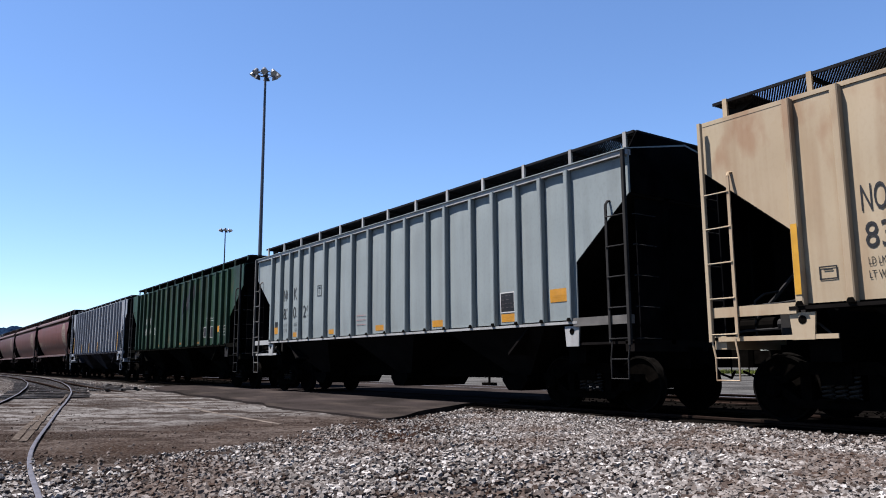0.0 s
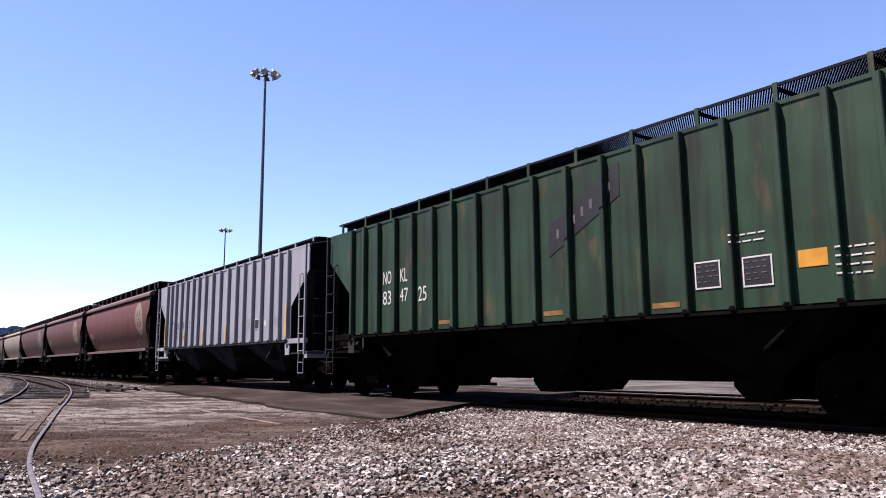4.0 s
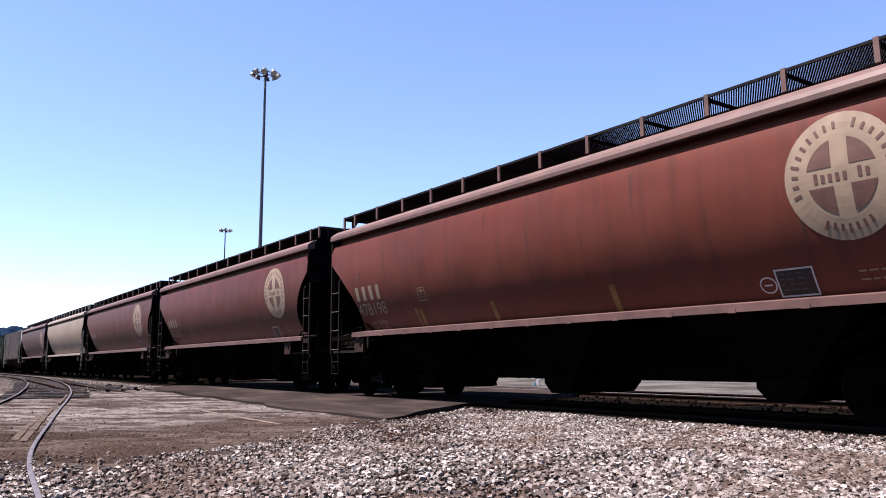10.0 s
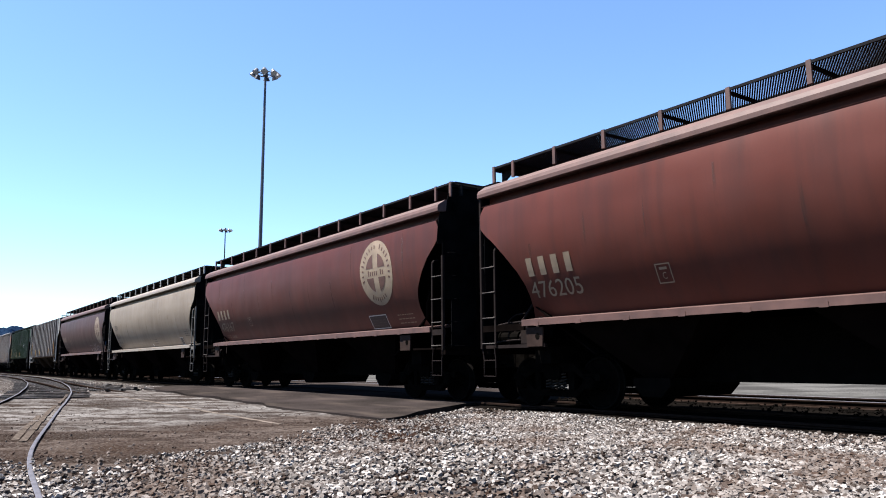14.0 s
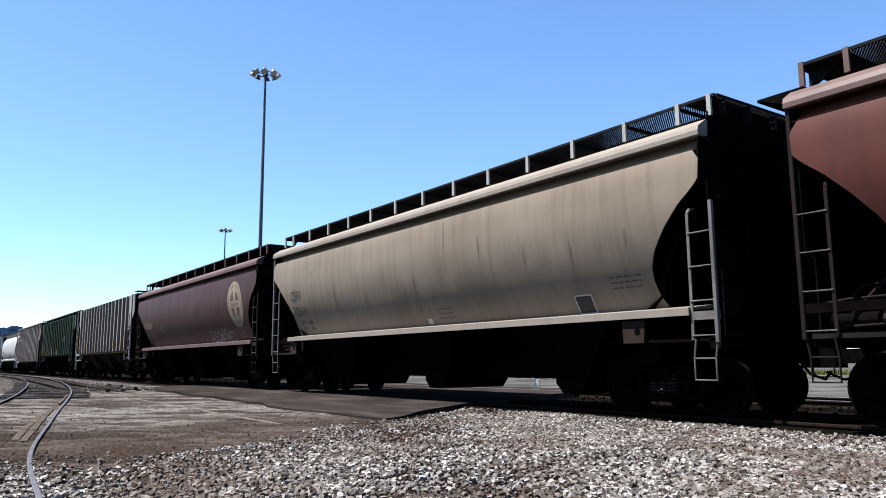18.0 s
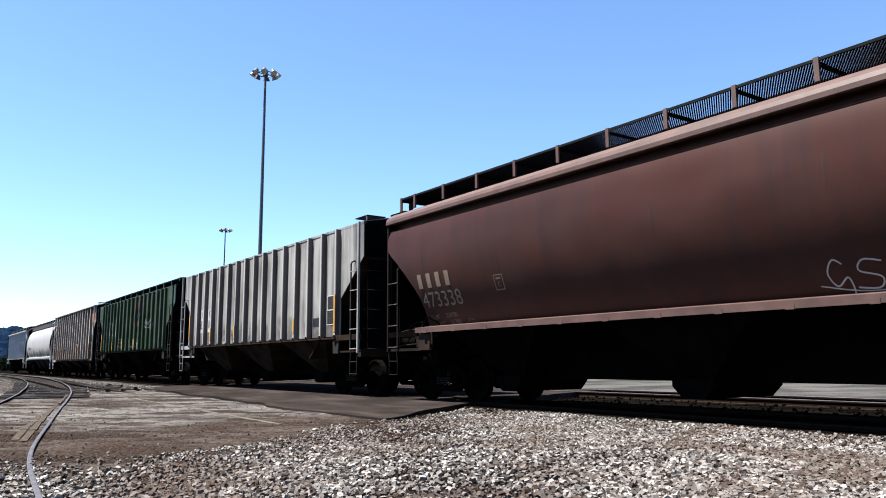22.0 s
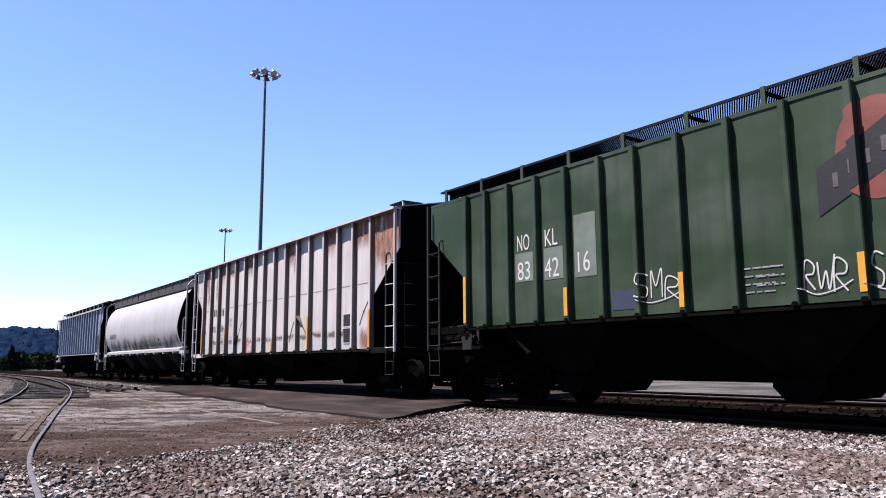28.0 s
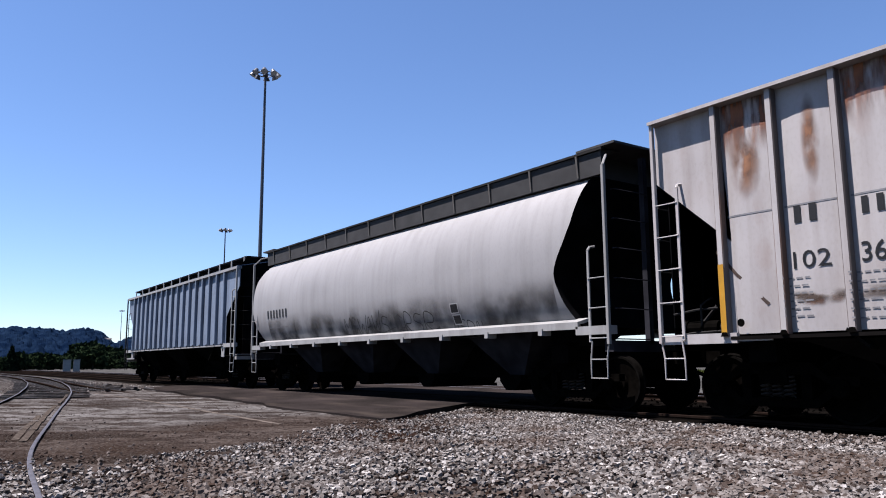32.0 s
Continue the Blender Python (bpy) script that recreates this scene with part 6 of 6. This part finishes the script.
def dirt_clods():
    n = 15000
    x = -7 - 20 * rng.random(n) ** 2.2
    y = rng.uniform(-10.9, -4.2, n)
    patchy = np.array([noise.noise(((a + b) * 0.35, (a - b) * 1.3, 8.8)) for a, b in zip(x, y)])
    keep = (rng.random(n) < 0.05 + 1.1 * np.clip(patchy, 0, 1)) & (x < stone_edge(y) + 2.2)
    x, y = x[keep], y[keep]
    z = np.array([ground_z(a, b) for a, b in zip(x, y)])
    scatter("dirt_clods", np.stack([x, y, z], -1), 0.005 + 0.011 * rng.random(len(x)) ** 2, "small dark clods of packed dirt", "dirt", CLOD, lift=0.1)


near_gravel()
side_gravel()
stray_stones()
dirt_clods()


# ---- masts ----
MAST = plain("galvanised mast steel", (0.10, 0.11, 0.13), 0.5, 0.5, 0.15, 2)
LAMP_GLASS = plain("floodlight glass", (0.62, 0.66, 0.70), 0.2, 0, 0.1, 8)


def high_mast(x, y, height, head=1.15, lamps=8):
    m = thing("light_mast", "tall tapered steel floodlight mast", "light mast", "masts along the yard", at=pose(x, y, -0.15))
    part("shaft", Geo().tube((0, 0, 0), (0, 0, height), 0.24, 16, 0.11), MAST, m, smooth=True)
    part("base_plate", Geo().bevel_box(-0.6, 0.6, -0.6, 0.6, 0, 0.12, 0.1), MAST, m)
    g = Geo()
    ring_pts = [(head * 0.72 * math.cos(t), head * 0.72 * math.sin(t), height - 0.1) for t in (2 * math.pi * i / 24 for i in range(25))]
    g.path(ring_pts, 0.05, 6)
    for i in range(4):
        t = math.pi / 2 * i
        g.tube((0, 0, height - 0.1), (head * 0.72 * math.cos(t), head * 0.72 * math.sin(t), height - 0.1), 0.05)
    g.tube((0, 0, height - 0.3), (0, 0, height + 0.35), 0.28, 12, 0.20)
    part("head_ring", g, MAST, m)
    for i in range(lamps):
        t = 2 * math.pi * (i + 0.4) / lamps
        g = Geo().tube((0, 0, 0.16), (0, 0, -0.30), 0.16, 14, 0.34)
        lamp = part("floodlight", g, MAST, m, smooth=True, at=pose(head * math.cos(t), head * math.sin(t), height - 0.05, 0, 0, math.degrees(t)) @ pose(0, 0, 0, 0, -28, 0))
        part("lens", Geo().tube((0, 0, -0.29), (0, 0, -0.33), 0.325, 14), LAMP_GLASS, lamp)


for az, dist, height in ((68.6, 75, 30.4), (71.16, 168, 30.1), (77.96, 440, 29.9)):
    high_mast(-dist * math.sin(radians(az)), EYE[1] + dist * math.cos(radians(az)), height)


# ---- distance ----
def foliage(name, dark, light, scale):
    m, n, l, b = material(name)
    c = coords(n)
    col = mixed(n, l, noise_at(n, l, c, scale, detail=6, lo=0.3, hi=0.7), dark, light)
    l.new(col, b.inputs["Base Color"])
    b.inputs["Roughness"].default_value = 0.9
    b.inputs["Specular IOR Level"].default_value = 0.0
    return m


# the blue in the woods is distance haze mixed into their colour
WOODS = foliage("haze-tinted distant woods", (0.0013, 0.004, 0.0121), (0.006, 0.0127, 0.0268), 0.05)
LEAF = foliage("shrub leaves", (0.004, 0.008, 0.0047), (0.0161, 0.0241, 0.0107), 0.9)
LEAF_DARK = foliage("dark evergreen leaves", (0.0027, 0.0054, 0.0034), (0.008, 0.0134, 0.008), 1.5)


def ridge_height(az):
    """Elevation of the skyline in degrees at a bearing from the camera."""
    pts = [(40, 1.0), (60, 1.3), (70, 1.5), (75, 1.7), (76.8, 2.0), (77.7, 1.75), (78.2, 1.42), (78.6, 1.8), (79.1, 2.20), (80.3, 2.46), (81.4, 2.28), (82.3, 2.36), (84.0, 2.46), (85.3, 2.44), (88, 2.6), (95, 2.3), (110, 1.5), (130, 1.0)]
    for (a, p), (b, q) in zip(pts, pts[1:]):
        if az <= b:
            return p + (q - p) * max(0, (az - a) / (b - a))
    return 1.0


def hill(u, v):
    az = 40 + 90 * u
    dist = 900 + 500 * v
    top = math.tan(radians(ridge_height(az))) * 1400
    h = top * (math.sin(v * math.pi / 2) ** 1.4)
    x, y = -dist * math.sin(radians(az)), EYE[1] + dist * math.cos(radians(az))
    crowns = abs(noise.noise((x * 0.055, y * 0.055, 0.2))) * 9 + abs(noise.noise((x * 0.12, y * 0.12, 5.2))) * 6 + abs(noise.noise((x * 0.24, y * 0.24, 2.2))) * 3
    h += (crowns - 5) * min(1, 4 * v)
    return (x, y, h - 0.5)


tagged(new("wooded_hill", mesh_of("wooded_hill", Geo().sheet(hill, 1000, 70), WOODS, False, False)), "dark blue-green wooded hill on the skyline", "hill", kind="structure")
HOUSE_WALL = plain("pale house wall", (0.45, 0.42, 0.40), 0.8, 0, 0.1, 1)
HOUSE_ROOF = plain("grey house roof", (0.12, 0.11, 0.11), 0.8, 0, 0.2, 1)
for az, el, wd in ((81.6, 1.45, 9), (79.5, 0.98, 7), (82.9, 0.75, 6), (81.2, 0.72, 6), (78.9, 1.75, 8), (84.2, 1.3, 6)):
    d = 1010 + 130 * el
    hx, hy = -d * math.sin(radians(az)), EYE[1] + d * math.cos(radians(az))
    hz = 0.82 + d * math.tan(radians(el))
    hs = thing("house", "small pale house among the trees on the hill", "house", "houses on the hill", at=pose(hx, hy, hz - 3, 0, 0, az))
    part("wall", Geo().box(-wd, wd, -4, 4, -6, 3), HOUSE_WALL, hs)
    part("roof", Geo().prism_x([(-4.4, 3), (4.4, 3), (0, 5.2)], -wd - 0.4, wd + 0.4), HOUSE_ROOF, hs)


def clump_mesh(name, w, h, mat, n, cone=False, leaf=0.22):
    """A crown of many small leaf cards with an uneven outline."""
    r = random.Random(n + int(w * 10))
    g = Geo()
    lobes = [(r.uniform(-0.6, 0.6) * w, r.uniform(-0.6, 0.6) * w, r.uniform(0.3, 0.8) * h, r.uniform(0.25, 0.5)) for _ in range(9)]
    for _ in range(n):
        if cone:
            z = h * r.random() ** 1.3
            rad = w * 0.5 * (1.05 - z / h) * r.uniform(0.5, 1.1)
            t = r.uniform(0, 2 * math.pi)
            c = Vector((rad * math.cos(t), rad * math.sin(t), 0.1 + z))
        else:
            a, b, zc, rr = r.choice(lobes)
            d = Vector((r.gauss(0, 1), r.gauss(0, 1), r.gauss(0, 1))).normalized() * r.uniform(0.55, 1.0)
            c = Vector((a * 0.6 + d.x * rr * w, b * 0.6 + d.y * rr * w, max(0.05, zc + d.z * rr * h * 0.7)))
        s = leaf * r.uniform(0.6, 1.4)
        m = Euler((r.uniform(0, 6), r.uniform(0, 6), r.uniform(0, 6))).to_matrix()
        g.add([c + m @ Vector(p) * s for p in ((-1, -0.6, 0), (0.2, -0.7, 0.2), (1, 0.3, 0), (0.1, 0.8, 0.25))], [(0, 1, 2, 3)])
    return mesh_of(name, g, mat, fix=False)


BARK = plain("dark bark", (0.05, 0.04, 0.03), 0.9)
shrub_crowns = [clump_mesh("crown", 2.6, 2.6, LEAF, 900 + i, leaf=0.26) for i in range(4)]
cone_crown = clump_mesh("crown", 3.0, 4.6, LEAF_DARK, 1600, True, 0.24)
stem = mesh_of("stem", Geo().tube((0, 0, 0), (0.1, 0, 1.4), 0.09, 8, 0.04), BARK)
shrub_rng = random.Random(5)


def shrub(x, y, s, crown, label="leafy green shrub at the yard's edge"):
    b = thing("shrub", label, "shrub", "shrubs along the yard's edge", at=pose(x, y, -0.2, 0, 0, shrub_rng.uniform(0, 360)) @ Matrix.Diagonal((s, s, s * shrub_rng.uniform(0.8, 1.15), 1)))
    part("stem", stem, None, b)
    part("crown", crown, None, b)


for i in range(130):
    az = 74.5 + 14.5 * (i + shrub_rng.uniform(-0.5, 0.5)) / 129
    d = shrub_rng.uniform(160, 250)
    tall = 1.35 if 78.2 < az < 80.8 else 1.0
    shrub(-d * math.sin(radians(az)), EYE[1] + d * math.cos(radians(az)), shrub_rng.choice((0.5, 0.7, 0.9, 1.1, 1.45)) * shrub_rng.uniform(0.85, 1.15) * tall * d / 190, shrub_crowns[i % 4])
for az, d, s in ((84.5, 150, 0.9),):
    t = thing("evergreen", "dark conical evergreen tree at the yard's edge", "tree", "", at=pose(-d * math.sin(radians(az)), EYE[1] + d * math.cos(radians(az)), -0.2) @ Matrix.Diagonal((s, s, s, 1)))
    part("trunk", stem, None, t)
    part("crown", cone_crown, None, t)

def rubble_bank():
    """A low bank of pale broken stone at the far side of the lot."""
    n = 2600
    x, y = rng.uniform(-42, -30, n), rng.normal(21.4, 0.55, n)
    h = 0.42 * np.exp(-((y - 21.4) / 0.6) ** 2) * (0.6 + 0.4 * np.sin(x * 1.3)) * rng.random(n)
    scatter("rubble_bank", np.stack([x, y, h - 0.16], -1), rng.uniform(0.04, 0.10, n), "low bank of pale broken stone across the lot", "rubble")


rubble_bank()
BOXWHITE = plain("white cabinet enamel", (0.75, 0.77, 0.78), 0.5, 0, 0.1, 4)
BOXBLUE = plain("pale blue plastic", (0.10, 0.42, 0.50), 0.5, 0, 0.1, 4)
jb = thing("junction_box", "small white junction box with a pale blue cover", "electrical box", at=pose(-24.1, 11.4, -0.17, 0, 0, 50))
part("body", Geo().bevel_box(-0.06, 0.06, -0.07, 0.07, 0, 0.26, 0.02), BOXWHITE, jb)
part("cover", Geo().bevel_box(-0.20, -0.07, -0.06, 0.06, 0, 0.11, 0.02), BOXBLUE, jb)
GRASS = foliage("dry verge grass", (0.030, 0.040, 0.008), (0.075, 0.085, 0.020), 2.0)


def grass_verge():
    """A strip of tufted grass along the far side of the lot."""
    r = random.Random(3)
    g = Geo()
    for _ in range(9000):
        x, y = r.uniform(-46, 14), 41 + r.uniform(0, 3.2)
        h, w, t = r.uniform(0.12, 0.42), r.uniform(0.03, 0.07), r.uniform(0, 6.28)
        lean = Vector((r.uniform(-0.15, 0.15), r.uniform(-0.15, 0.15), h))
        p = Vector((x, y, -0.16))
        o = Vector((math.cos(t), math.sin(t), 0)) * w
        g.add([p - o, p + o, p + lean], [(0, 1, 2)])
    tagged(new("grass_verge", mesh_of("grass_verge", g, GRASS, fix=False)), "dry yellow-green grass along the far lot", "grass", kind="stuff")


grass_verge()

CABINET = plain("weathered grey cabinet paint", (0.34, 0.35, 0.35), 0.6, 0, 0.15, 3)
for az, wd in ((81.2, 0.5), (80.6, 0.42)):
    d = 118
    c = thing("signal_cabinet", "grey steel signal cabinet beside the tracks", "cabinet", "signal cabinets", at=pose(-d * math.sin(radians(az)), EYE[1] + d * math.cos(radians(az)), -0.15, 0, 0, az))
    part("body", Geo().bevel_box(-wd, wd, -0.35, 0.35, 0.1, 1.65, 0.03), CABINET, c)
    part("plinth", Geo().box(-wd - 0.05, wd + 0.05, -0.4, 0.4, 0, 0.1), PLANK, c)
    part("roof", Geo().box(-wd - 0.06, wd + 0.06, -0.42, 0.42, 1.65, 1.72), CABINET, c)
    part("door", Geo().box(-wd + 0.05, wd - 0.05, -0.372, -0.352, 0.2, 1.55), CABINET, c)

# a switch stand beyond the second track
st = thing("switch_stand", "dark steel switch stand beside the second track", "switch stand", at=pose(-24.8, 9.3, -0.15))
part("post", Geo().tube((0, 0, 0), (0, 0, 0.75), 0.05, 8), TRUCK_STEEL, st)
part("stand_base", Geo().bevel_box(-0.3, 0.3, -0.2, 0.2, 0, 0.14, 0.04), TRUCK_STEEL, st)
part("target", Geo().box(-0.02, 0.02, -0.12, 0.12, 0.55, 0.75), TRUCK_STEEL, st)


# ---- moving train ----
# how far the train runs ahead of or behind an even pace, in metres, second by second
PACE = ((0, -0.55), (1, -0.45), (2, -0.28), (3, -0.28), (4.5, -0.16), (6, -0.06), (7, 0.02), (8, 0.08), (9, 0.04), (10, 0.01), (11, 0.06), (12, -0.05), (13, 0.03), (14, 0.08), (17, 0.06), (18, -0.08), (19, 0.0), (20, 0.07), (21, -0.04), (22, 0.06), (23, -0.03), (24, -0.02), (25, 0.05), (28, 0.09), (29, -0.06), (30, -0.02), (31, -0.06), (32, -0.22))


def travel(t):
    for (a, p), (b, q) in zip(PACE, PACE[1:]):
        if t <= b:
            ahead = p + (q - p) * (t - a) / (b - a)
            break
    return 5.34792 * t + 0.029845 * t * t - 0.00052135 * t ** 3 + ahead


def motions():
    for car, mid in CARS:
        walk(car, [(t, pose(mid + travel(t), 0, 0)) for t in range(0, 33)])
    for dx, group in WHEELSETS.items():
        first = group[0]
        rows = []
        for k in range(0, 321):
            t = k / 10
            rows.append((t, pose(dx, 0, 0.457) @ Matrix.Rotation(travel(t) / 0.457, 4, "Y")))
        walk(first, rows)
        for other in group[1:]:
            other.rotation_mode = "QUATERNION"
            data = other.animation_data_create()
            data.action = first.animation_data.action
            data.action_slot = first.animation_data.action_slot


motions()
